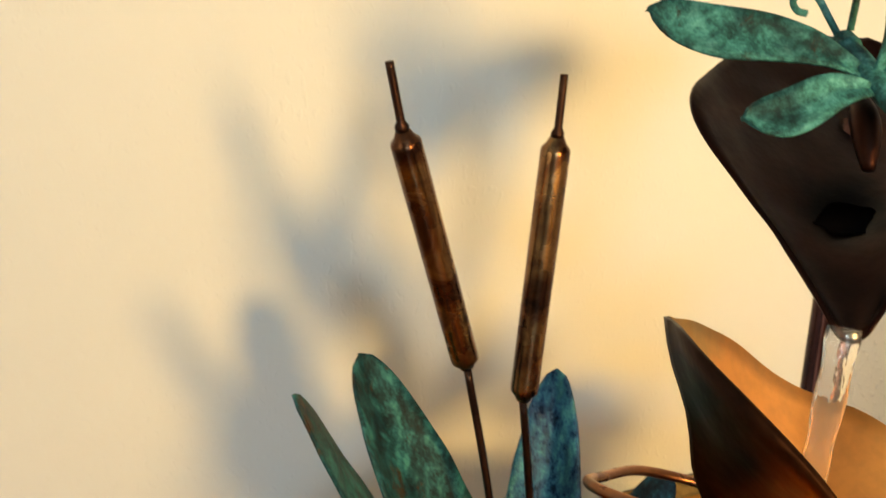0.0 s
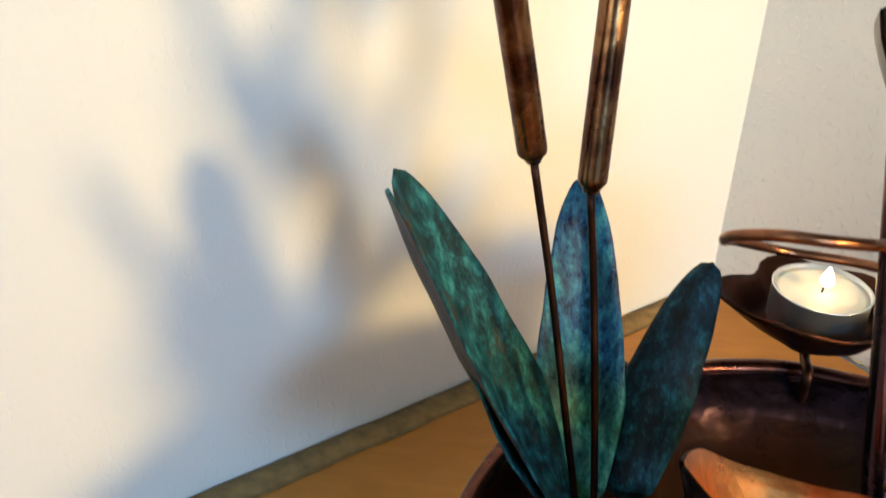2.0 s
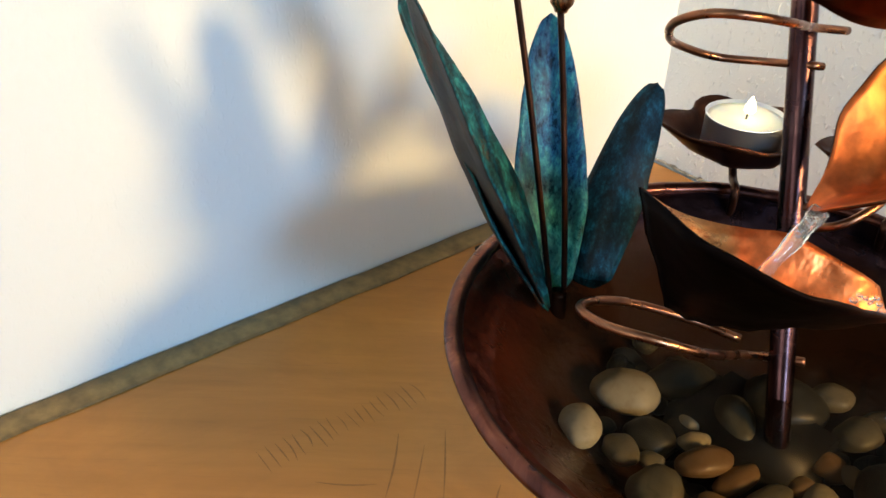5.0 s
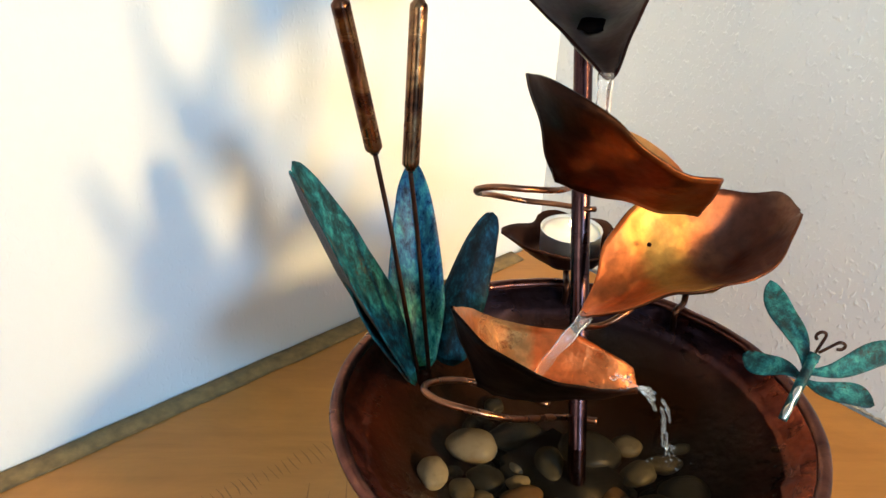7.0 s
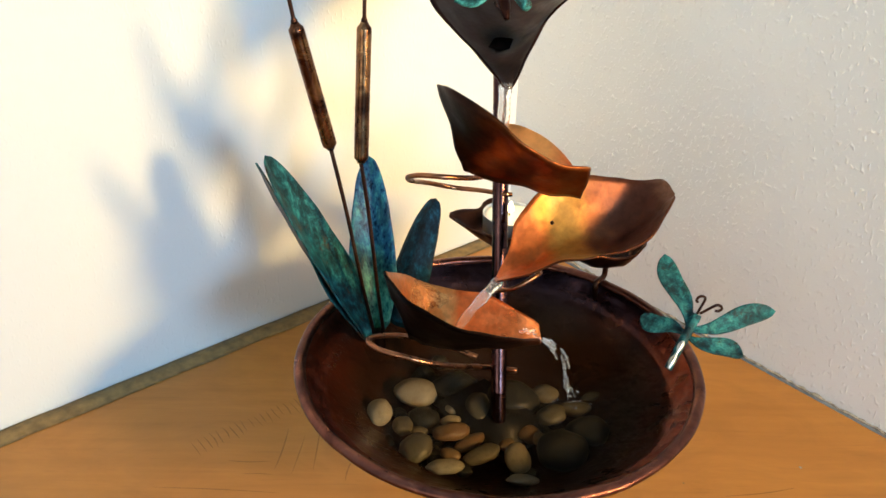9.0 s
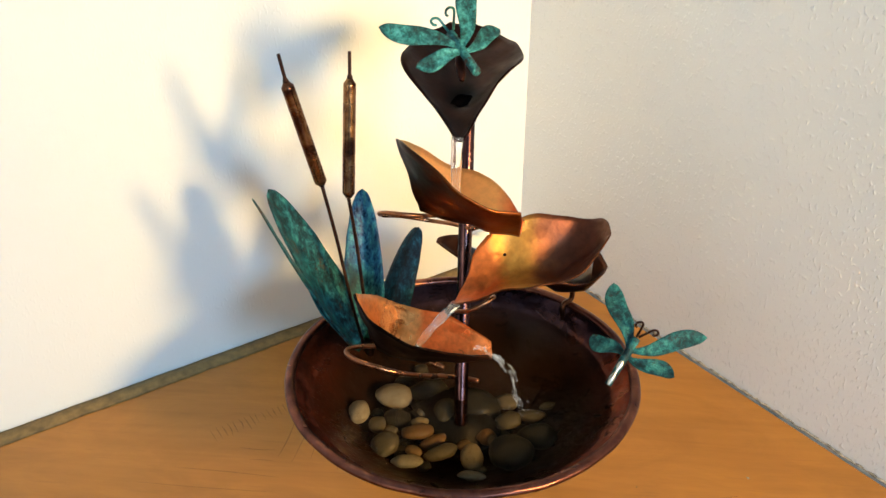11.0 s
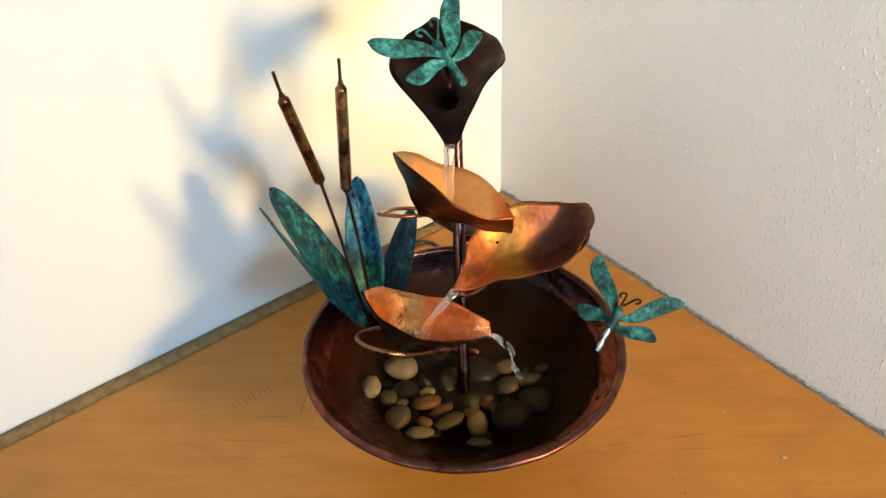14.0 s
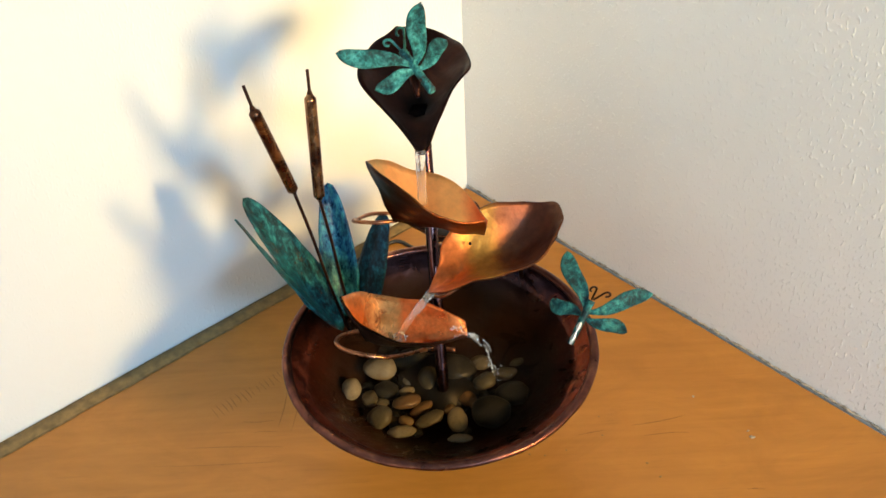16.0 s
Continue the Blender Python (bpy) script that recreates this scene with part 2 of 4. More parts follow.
LEAF_MID = flamed("banded_torch_copper", [(0.0, (0.66, 0.15, 0.045)), (0.25, (0.60, 0.15, 0.035)), (0.37, (0.48, 0.24, 0.055)), (0.49, (0.42, 0.18, 0.04)), (0.57, (0.22, 0.068, 0.026)), (0.70, (0.135, 0.044, 0.025)), (0.9, (0.115, 0.038, 0.023)), (1.0, (0.20, 0.09, 0.055))], (0.248, -0.262, 0.17), (0.5, 0.85, 0), 0.098, 0.26, (0.40, 0.58), 0.45, 0.78, None, 0.88)
POLE = copper("plum_copper_pipe", [(0.3, (0.042, 0.018, 0.018)), (0.6, (0.08, 0.034, 0.033)), (0.8, (0.16, 0.075, 0.065))], 40, (0.16, 0.32))
WIRE = copper("copper_wire", [(0.3, (0.18, 0.065, 0.035)), (0.7, (0.42, 0.17, 0.08))], 60, (0.22, 0.4))
# Red-brown at the front, plum at the back, dark brown below water level
BOWL = flamed("red_brown_copper_bowl", [(0.0, (0.14, 0.028, 0.014)), (0.18, (0.25, 0.044, 0.018)), (0.36, (0.15, 0.029, 0.014)), (0.52, (0.25, 0.046, 0.020)), (0.68, (0.12, 0.026, 0.016)), (0.78, (0.048, 0.021, 0.026)), (1.0, (0.050, 0.032, 0.045))], (0.330, -0.337, 0.1), (-0.7, 0.7, 0), 0.232, 0.42, (0.22, 0.40), 0.5, 0.72, (0.078, 0.098, (0.052, 0.020, 0.009)))
RIM = copper("dark_rolled_rim", [(0.3, (0.055, 0.020, 0.018)), (0.58, (0.17, 0.060, 0.042)), (0.8, (0.40, 0.16, 0.095))], 55, (0.24, 0.42), bump_by=0.4, fine=70)
SPIKE = copper("bronzed_cattail", [(0.32, (0.05, 0.019, 0.012)), (0.46, (0.13, 0.050, 0.025)), (0.60, (0.30, 0.15, 0.068)), (0.74, (0.11, 0.044, 0.022))], 58, (0.18, 0.34))
STEM = copper("dark_copper_stem", [(0.3, (0.03, 0.013, 0.010)), (0.7, (0.08, 0.035, 0.022))], 80, (0.3, 0.5))
GREEN = patina("verdigris", [(0.40, (0.006, 0.035, 0.035)), (0.47, (0.010, 0.10, 0.095)), (0.54, (0.025, 0.21, 0.20)), (0.63, (0.09, 0.36, 0.34))], (0.07, 0.04, 0.025), 105, 0.56)
GREEN_DEEP = patina("deep_verdigris", [(0.40, (0.004, 0.022, 0.026)), (0.47, (0.005, 0.055, 0.062)), (0.54, (0.010, 0.125, 0.125)), (0.64, (0.05, 0.25, 0.21))], (0.05, 0.03, 0.02), 105, 0.57)
BLADE_GREEN = patina("green_blade_patina", [(0.40, (0.003, 0.014, 0.015)), (0.47, (0.004, 0.045, 0.048)), (0.53, (0.006, 0.105, 0.112)), (0.62, (0.03, 0.215, 0.19))], (0.11, 0.05, 0.02), 150, 0.57, (0.34, 0.6), 0.0)
BLADE_BLUE = patina("blue_blade_patina", [(0.40, (0.003, 0.016, 0.034)), (0.46, (0.004, 0.052, 0.125)), (0.53, (0.009, 0.125, 0.20)), (0.61, (0.04, 0.26, 0.27))], (0.03, 0.03, 0.05), 130, 0.63, (0.2, 0.42), 0.0, [(0.40, (0.004, 0.05, 0.055)), (0.48, (0.012, 0.15, 0.13)), (0.60, (0.07, 0.33, 0.23))], (0.108, 0.135))
# Grey-brown copy of the patina: paints the narrow blade's side that faces away from light
BLADE_SHADED = patina("grey_brown_shaded_blade", [(0.40, (0.012, 0.014, 0.014)), (0.48, (0.035, 0.036, 0.033)), (0.56, (0.06, 0.058, 0.05)), (0.66, (0.04, 0.13, 0.11))], (0.10, 0.055, 0.03), 90, 0.55, (0.34, 0.6), 0.0, [(0.4, (0.012, 0.010, 0.008)), (0.6, (0.05, 0.035, 0.025))], (0.13, 0.17))
BLADE_DARK = patina("dark_teal_blade_patina", [(0.40, (0.001, 0.004, 0.006)), (0.47, (0.0015, 0.015, 0.021)), (0.54, (0.003, 0.042, 0.056)), (0.63, (0.008, 0.12, 0.17))], (0.015, 0.012, 0.014), 130, 0.65, (0.28, 0.5), 0.0)
# Bright metal for the painted glare on the rim dragonfly
GLARE_SILVER = plain("silvery_glare_metal", (0.62, 0.60, 0.52), 0.3, 1.0, 0.3, 200, 0.3)
TIN = plain("aluminium_cup", (0.86, 0.86, 0.86), 0.42, 1.0, 0.05, 90)
HOLLOW_SHADE = plain("shade_black_hollow", (0.002, 0.0015, 0.0015), 0.95, spec=0.0)
BLACK = plain("black_plastic", (0.012, 0.012, 0.013), 0.4)
CREAM = stone("cream_stone", (0.46, 0.43, 0.34), (0.58, 0.54, 0.42), (0.3, 0.24, 0.15))
TAN = stone("tan_stone", (0.30, 0.185, 0.095), (0.31, 0.24, 0.155), (0.18, 0.09, 0.04))
GREY = stone("grey_stone", (0.12, 0.12, 0.095), (0.24, 0.22, 0.17), (0.05, 0.05, 0.04))
DARK = stone("dark_stone", (0.025, 0.027, 0.024), (0.06, 0.058, 0.05), (0.1, 0.1, 0.08))

WAX, _t, _b = material("candle_wax", 0.45)
_b.inputs["Base Color"].default_value = (0.86, 0.82, 0.70, 1)
_b.inputs["Subsurface Weight"].default_value = 0.5
_b.inputs["Subsurface Radius"].default_value = (0.01, 0.007, 0.004)
FLAME, _t, _b = material("candle_flame")
_b.inputs["Base Color"].default_value = (1, 0.8, 0.4, 1)
_b.inputs["Emission Color"].default_value = (1.0, 0.78, 0.42, 1)
_b.inputs["Emission Strength"].default_value = 14.0

WATER = bpy.data.materials.new("still_water")
WATER.use_nodes = True
_t = WATER.node_tree
_t.nodes.clear()
_o, _m = _t.nodes.new("ShaderNodeOutputMaterial"), _t.nodes.new("ShaderNodeMixShader")
_c, _g, _f = _t.nodes.new("ShaderNodeBsdfTransparent"), _t.nodes.new("ShaderNodeBsdfGlossy"), _t.nodes.new("ShaderNodeFresnel")
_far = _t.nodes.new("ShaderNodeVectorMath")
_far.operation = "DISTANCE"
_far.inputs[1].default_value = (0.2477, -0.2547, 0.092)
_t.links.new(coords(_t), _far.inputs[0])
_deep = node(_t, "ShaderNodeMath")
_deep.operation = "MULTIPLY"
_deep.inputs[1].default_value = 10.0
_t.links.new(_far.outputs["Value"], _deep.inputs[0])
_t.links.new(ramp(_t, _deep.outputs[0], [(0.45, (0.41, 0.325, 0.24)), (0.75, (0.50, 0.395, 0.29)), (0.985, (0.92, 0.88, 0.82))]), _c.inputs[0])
_g.inputs["Color"].default_value = (0.22, 0.18, 0.14, 1)
_g.inputs["Roughness"].default_value = 0.2
_f.inputs["IOR"].default_value = 1.33
_n = node(_t, "ShaderNodeBump", Strength=0.06, Distance=0.003)
_t.links.new(noise_of(_t, coords(_t), 38, 2.0, 0.5, 0.5), _n.inputs["Height"])
_t.links.new(_n.outputs[0], _g.inputs["Normal"])
_t.links.new(_n.outputs[0], _f.inputs["Normal"])
_t.links.new(_f.outputs[0], _m.inputs[0])
_t.links.new(_c.outputs[0], _m.inputs[1])
_t.links.new(_g.outputs[0], _m.inputs[2])
_t.links.new(_m.outputs[0], _o.inputs[0])

RUNNING, _t, _b = material("running_water", 0.05)
_b.inputs["Base Color"].default_value = (0.96, 0.97, 0.97, 1)
_b.inputs["Transmission Weight"].default_value = 0.95
_b.inputs["IOR"].default_value = 1.33
bump(_t, _b, noise_of(_t, coords(_t, (1, 1, 0.3)), 260, 3.0), 0.4, 0.002)


# ---- mesh helpers ----
def mesh_of(name, bm, mats, smooth=True):
    me = bpy.data.meshes.new(name)
    bm.normal_update()
    bm.to_mesh(me)
    bm.free()
    for m in mats if isinstance(mats, (list, tuple)) else [mats]:
        me.materials.append(m)
    for p in me.polygons:
        p.use_smooth = smooth
    return me


def part(name, bm, mats, parent=None, label="", smooth=True):
    ob = new(name, mesh_of(name, bm, mats, smooth))
    if parent:
        ob.parent = parent
        ob.matrix_parent_inverse = parent.matrix_world.inverted()
    return tagged(ob, label)


def thing(name, label, category, at=(0, 0, 0), group="", kind=""):
    ob = new(name)
    ob.empty_display_size = 0.02
    ob.matrix_world = Matrix.Translation(at)
    return tagged(ob, label, category, group, kind)


def box(lo, hi, bevel=0.0, bm=None):
    bm = bm or bmesh.new()
    made = bmesh.ops.create_cube(bm, size=1)["verts"]
    for v in made:
        v.co = Vector([lo[i] + (v.co[i] + 0.5) * (hi[i] - lo[i]) for i in range(3)])
    if bevel:
        edges = list({e for v in made for e in v.link_edges})
        bmesh.ops.bevel(bm, geom=edges, offset=bevel, segments=2, affect="EDGES")
    return bm


def spline(points, n):
    """n points along a smooth curve through the given ones."""
    p = [Vector(q) for q in points]
    p = [2 * p[0] - p[1], *p, 2 * p[-1] - p[-2]]
    out = []
    for k in range(n):
        u = k / (n - 1) * (len(p) - 3)
        i = min(int(u), len(p) - 4)
        f = u - i
        a, b, c, d = p[i:i + 4]
        out.append(0.5 * (2 * b + (c - a) * f + (2 * a - 5 * b + 4 * c - d) * f * f + (3 * b - a - 3 * c + d) * f ** 3))
    return out


def tube(points, radius, sides=12, n=None, bm=None, flat=1.0, across=None):
    """A round rod along a smooth curve; radius is a number or a function of 0..1. flat squeezes it across one way."""
    bm = bm or bmesh.new()
    path = spline(points, n or max(8, 6 * len(points)))
    rad = radius if callable(radius) else (lambda u: radius)
    rings, side = [], None
    for k, p in enumerate(path):
        d = (path[min(k + 1, len(path) - 1)] - path[max(k - 1, 0)]).normalized()
        ref = across or side or (Vector((1, 0, 0)) if abs(d.x) < 0.8 else Vector((0, 1, 0)))
        side = (Vector(ref) - d * d.dot(Vector(ref))).normalized()
        up = d.cross(side)
        r = rad(k / (len(path) - 1))
        rings.append([bm.verts.new(p + side * r * math.cos(a) + up * r * flat * math.sin(a)) for a in [2 * math.pi * j / sides for j in range(sides)]])
    for a, b in zip(rings, rings[1:]):
        for j in range(sides):
            bm.faces.new((a[j], a[(j + 1) % sides], b[(j + 1) % sides], b[j]))
    bm.faces.new(rings[0][::-1])
    bm.faces.new(rings[-1])
    return bm


def lathe(profile, centre, sides=64, wave=0.0, closed=True, bm=None):
    """Turns (radius, height) pairs round an upright axis."""
    bm = bm or bmesh.new()
    rings = []
    for r, h in profile:
        ring = []
        for j in range(sides):
            a = 2 * math.pi * j / sides
            k = 1 + wave * (0.5 * noise.noise((3 * math.cos(a), 3 * math.sin(a), h * 40)) + 0.5 * noise.noise((9 * math.cos(a), 9 * math.sin(a), h * 90)) + (1.3 * noise.noise((15 * math.cos(a), 15 * math.sin(a), h * 260)) if 0.097 < r < 0.112 and wave > 0.01 else 0))
            ring.append(bm.verts.new((centre[0] + r * k * math.cos(a), centre[1] + r * k * math.sin(a), centre[2] + h)))
        rings.append(ring)
    pairs = list(zip(rings, rings[1:])) + ([(rings[-1], rings[0])] if closed else [])
    for a, b in pairs:
        for j in range(sides):
            bm.faces.new((a[j], a[(j + 1) % sides], b[(j + 1) % sides], b[j]))
    return bm


def sheet(grid, thick, flip=False):
    """A metal sheet from rows of points: faces of the upper side in slot 0, of the under side in slot 1."""
    bm = bmesh.new()
    nu, nv = len(grid), len(grid[0])

    def at(i, j):
        return grid[min(max(i, 0), nu - 1)][min(max(j, 0), nv - 1)]
    top, low = [], []
    for i in range(nu):
        tr, lr = [], []
        for j in range(nv):
            n = (at(i + 1, j) - at(i - 1, j)).cross(at(i, j + 1) - at(i, j - 1))
            n = n.normalized() if n.length > 1e-12 else Vector((0, 0, 1))
            if flip:
                n = -n
            tr.append(bm.verts.new(grid[i][j]))
            lr.append(bm.verts.new(grid[i][j] - n * thick))
        top.append(tr)
        low.append(lr)

    def face(vs, slot):
        f = bm.faces.new(vs)
        f.material_index = slot
    for i in range(nu - 1):
        for j in range(nv - 1):
            face((top[i][j], top[i + 1][j], top[i + 1][j + 1], top[i][j + 1]), 0)
            face((low[i][j], low[i][j + 1], low[i + 1][j + 1], low[i + 1][j]), 1)
    for i in range(nu - 1):
        face((top[i][0], low[i][0], low[i + 1][0], top[i + 1][0]), 1)
        face((top[i][-1], top[i + 1][-1], low[i + 1][-1], low[i][-1]), 1)
    for j in range(nv - 1):
        face((top[0][j], top[0][j + 1], low[0][j + 1], low[0][j]), 1)
        face((top[-1][j], low[-1][j], low[-1][j + 1], top[-1][j + 1]), 1)
    bmesh.ops.remove_doubles(bm, verts=bm.verts, dist=1e-6)
    bmesh.ops.recalc_face_normals(bm, faces=bm.faces)
    return bm


def basin(near, keel, far, thick=0.0011, ripple=0.0016, nu=48, nv=21, flip=False, seed=0, crumple=0.0, crease=0.0):
    """A leaf beaten into a trough, between its two rims and the line of its vein; crease folds it sharply there."""
    a, k, b = spline(near, nu), spline(keel, nu), spline(far, nu)
    grid = []
    for i in range(nu):
        c = 2 * k[i] - 0.5 * (a[i] + b[i])
        row = []
        for j in range(nv):
            v = j / (nv - 1)
            p = a[i] * (1 - v) ** 2 + c * 2 * v * (1 - v) + b[i] * v * v
            e = a[i].lerp(k[i], 2 * v) if v < 0.5 else k[i].lerp(b[i], 2 * v - 1)
            p = p.lerp(e, crease)
            w = noise.noise_vector(p * 55 + Vector((seed, 0, 0))) * ripple
            w += Vector((0, 0, crumple * math.sin(math.pi * v) * abs(noise.noise(p * 95 + Vector((0, seed, 0))))))
            row.append(p + w)
        grid.append(row)
    return sheet(grid, thick, flip)


# ---- the room ----
def wall(name, lo, hi, label, paint=WALL):
    return tagged(part(name, box(lo, hi), paint, smooth=False), label, "wall", kind="structure")


def wall_with_opening(name, lo, hi, axis, a0, a1, z0, z1, label):
    """A wall with an opening from a0 to a1 along the axis, between the heights z0 and z1."""
    bm = bmesh.new()
    for s0, s1, h0, h1 in ((lo[axis], a0, lo[2], hi[2]), (a1, hi[axis], lo[2], hi[2]), (a0, a1, lo[2], z0), (a0, a1, z1, hi[2])):
        l, h = list(lo), list(hi)
        l[axis], h[axis], l[2], h[2] = s0, s1, h0, h1
        box(l, h, bm=bm)
    return tagged(part(name, bm, DIM, smooth=False), label, "wall", kind="structure")


wall("wall_west", (-0.12, -3.2, -0.75), (0, 0.12, 1.7), "warm white orange-peel plaster wall behind the table", WALL_SMOOTH)
wall("wall_north", (0, 0, -0.75), (3.32, 0.12, 1.7), "grey-white orange-peel plaster wall beside the table")
# Unseen walls that close the room; the south opening is added for the fill
wall_with_opening("wall_east", (3.2, -3.2, -0.75), (3.32, 0, 1.7), 1, -1.26, -0.70, 0.68, 1.28, "plain taupe plaster wall, out of view, with an opening for light")
wall_with_opening("wall_south", (-0.12, -3.32, -0.75), (3.32, -3.2, 1.7), 0, 0.5, 2.1, 0.3, 1.6, "plain taupe plaster wall, out of view, with an opening for light")
tagged(part("floor", box((-0.12, -3.32, -0.85), (3.32, 0.12, -0.75)), CARPET, smooth=False), "tan carpeted floor under the table", "floor", kind="structure")
tagged(part("ceiling", box((-0.12, -3.32, 1.7), (3.32, 0.12, 1.8)), CEILING, smooth=False), "plain white ceiling", "ceiling", kind="structure")

# ---- the table ----
table = thing("corner_table", "honey-coloured wooden table pushed into the wall corner", "table", (0.6, -0.6, -0.75))
part("tabletop", box((0.003, -1.15, -0.032), (1.15, -0.003, 0.0), 0.0015), WOOD, table, smooth=False)
for lx, ly in ((0.06, -0.06), (1.09, -0.06), (0.06, -1.09), (1.09, -1.09)):
    part("leg", box((lx - 0.03, ly - 0.03, -0.75), (lx + 0.03, ly + 0.03, -0.032), 0.004), WOOD, table, smooth=False)
def score(bm, a, b, width):
    """A fine tapering scratch between two spots of the tabletop."""
    a, b = Vector((*a, 0)), Vector((*b, 0))
    side = Vector((a.y - b.y, b.x - a.x, 0)).normalized() * width / 2
    sag = side * random.uniform(-1.5, 1.5)
    rows = []
    for k in range(7):
        u = k / 6
        c = a.lerp(b, u) + sag * math.sin(math.pi * u) * 2
        w = side * (0.25 + 0.75 * math.sin(math.pi * u))
        rows.append([bm.verts.new(c + w + Vector((0, 0, 0.00002))), bm.verts.new(c + Vector((0, 0, 0.00008))), bm.verts.new(c - w + Vector((0, 0, 0.00002)))])
    for p, q in zip(rows, rows[1:]):
        bm.faces.new((p[0], p[1], q[1], q[0]))
        bm.faces.new((p[1], p[2], q[2], q[1]))


bm = bmesh.new()
for k in range(19):
    u = k / 18
    x, y = 0.0885 + 0.0042 * u + random.uniform(-0.001, 0.001), -0.379 + 0.083 * u
    score(bm, (x, y), (x + random.uniform(0.010, 0.017), y - random.uniform(0, 0.002)), random.uniform(0.0004, 0.0009))
for x0, y0, x1, y1 in ((0.1183, -0.3213, 0.1457, -0.3489), (0.1311, -0.3162, 0.1567, -0.3432), (0.129, -0.3022, 0.1617, -0.33), (0.1703, -0.3049, 0.1828, -0.3194),
                       (0.1203, -0.3679, 0.1375, -0.3475), (0.1368, -0.3674, 0.1494, -0.3525), (0.1125, -0.4166, 0.1658, -0.3581), (0.1114, -0.4446, 0.1782, -0.3663),
                       (0.3448, -0.1394, 0.3687, -0.0984), (0.3592, -0.14, 0.3816, -0.1114), (0.4447, -0.1251, 0.4537, -0.1152), (0.4292, -0.1558, 0.4447, -0.1402), (0.3224, -0.1772, 0.334, -0.1579)):
    score(bm, (x0, y0), (x1, y1), random.uniform(0.0006, 0.0011))
tagged(part("scratches", bm, SCRATCH, table, "fine dark scratches in the tabletop"), "fine dark scratches in the wooden tabletop", "", "", "stuff")

bm = bmesh.new()
rows = []
for k in range(121):
    y = -1.14 + k / 120 * 1.105
    w = 0.0170 + 0.0016 * noise.noise((0, y * 30, 0))
    h = 0.0014 + 0.0006 * noise.noise((5, y * 45, 0))
    rows.append([bm.verts.new((x, y, z)) for x, z in ((0.0015, 0.0005), (0.0015, h * 1.15), (w * 0.45, h * 1.1), (w * 0.82, h * 0.8), (w, h * 0.3), (w, 0.0005))])
for a, b in zip(rows, rows[1:]):
    for j in range(6):
        bm.faces.new((a[j], b[j], b[(j + 1) % 6], a[(j + 1) % 6]))
bm.faces.new(rows[0])
bm.faces.new(rows[-1][::-1])
bmesh.ops.recalc_face_normals(bm, faces=bm.faces)
part("edge_strip", bm, STRIP, table, "worn dark brown strip along the wall")

bm = bmesh.new()
rows = []
for k in range(361):
    x = 0.003 + k / 360 * 1.14
    w = 0.0022 + 0.0018 * noise.noise((x * 90, 0, 0)) + 0.0016 * noise.noise((x * 260, 4, 0))
    h = 0.0018 + 0.0022 * noise.noise((x * 120, 9, 0)) + 0.0016 * noise.noise((x * 330, 2, 0))
    w, h = max(w, 0.0006), max(h, 0.0007)
    rows.append([bm.verts.new((x, y, z)) for y, z in ((-0.0008, 0.0004), (-0.0008, h), (-w * 0.6, h * 0.6), (-w, 0.0004))])
for a, b in zip(rows, rows[1:]):
    for j in range(4):
        bm.faces.new((a[j], a[(j + 1) % 4], b[(j + 1) % 4], b[j]))
bm.faces.new(rows[0])
bm.faces.new(rows[-1][::-1])
bmesh.ops.recalc_face_normals(bm, faces=bm.faces)
tagged(part("trim", bm, CAULK), "rough dusty plaster bead along the table edge", "trim", kind="structure")


def chip(x, y, size, mat, label, seed):
    """A small uneven flake lying on the table."""
    bm = bmesh.new()
    bmesh.ops.create_icosphere(bm, subdivisions=2, radius=1)
    for v in bm.verts:
        k = 1 + 0.5 * noise.noise(v.co * 1.7 + Vector((seed * 3.7, 0, 0)))
        v.co = Vector((v.co.x * size * k, v.co.y * size * 0.7 * k, (v.co.z + 0.8) * size * 0.22))
    ob = new("crumb", mesh_of("crumb", bm, mat))
    ob.matrix_world = pose(x, y, 0.0001, 0, 0, seed * 40)
    tagged(ob, label, "crumb", "crumbs on the table")


for n, (x, y, size) in enumerate(((0.361, -0.078, 0.0013), (0.419, -0.080, 0.0022), (0.413, -0.077, 0.0011))):
    chip(x, y, size, CAULK, "pale flake of paint on the table", n)
for n, (x, y, size) in enumerate(((0.309, -0.220, 0.0010), (0.318, -0.212, 0.0009), (0.326, -0.196, 0.0008), (0.321, -0.151, 0.0008), (0.336, -0.164, 0.0010), (0.378, -0.160, 0.0012), (0.393, -0.163, 0.0012), (0.358, -0.231, 0.0008))):
    chip(x, y, size, STRIP, "dark crumb on the table", n + 5)

# ---- the fountain ----
CX, CY, RZ = 0.2477, -0.2547, 0.106
RAD = 0.1157
fountain = thing("tabletop_fountain", "copper leaf and cattail fountain standing on the table", "fountain", (CX, CY, 0))
bowl = part("bowl", lathe([(0.0, 0.0555), (0.035, 0.0565), (0.060, 0.0655), (0.084, 0.0805), (0.100, 0.0930), (0.1015, 0.0952), (0.1030, 0.0955), (0.1045, 0.0980), (0.1062, 0.0984), (0.1078, 0.1010), (0.1095, 0.1014), (0.1115, 0.1038), (0.1135, 0.1045), (0.1150, 0.1030),
                           (0.105, 0.0940), (0.085, 0.0775), (0.060, 0.0620), (0.040, 0.0535), (0.030, 0.046), (0.021, 0.030), (0.019, 0.010), (0.022, 0.0), (0.0, 0.0)], (CX, CY, 0), 128, 0.012, False), BOWL, fountain,
            "red-brown copper dish on a foot, filled with water")
bm = bmesh.new()
ring = []
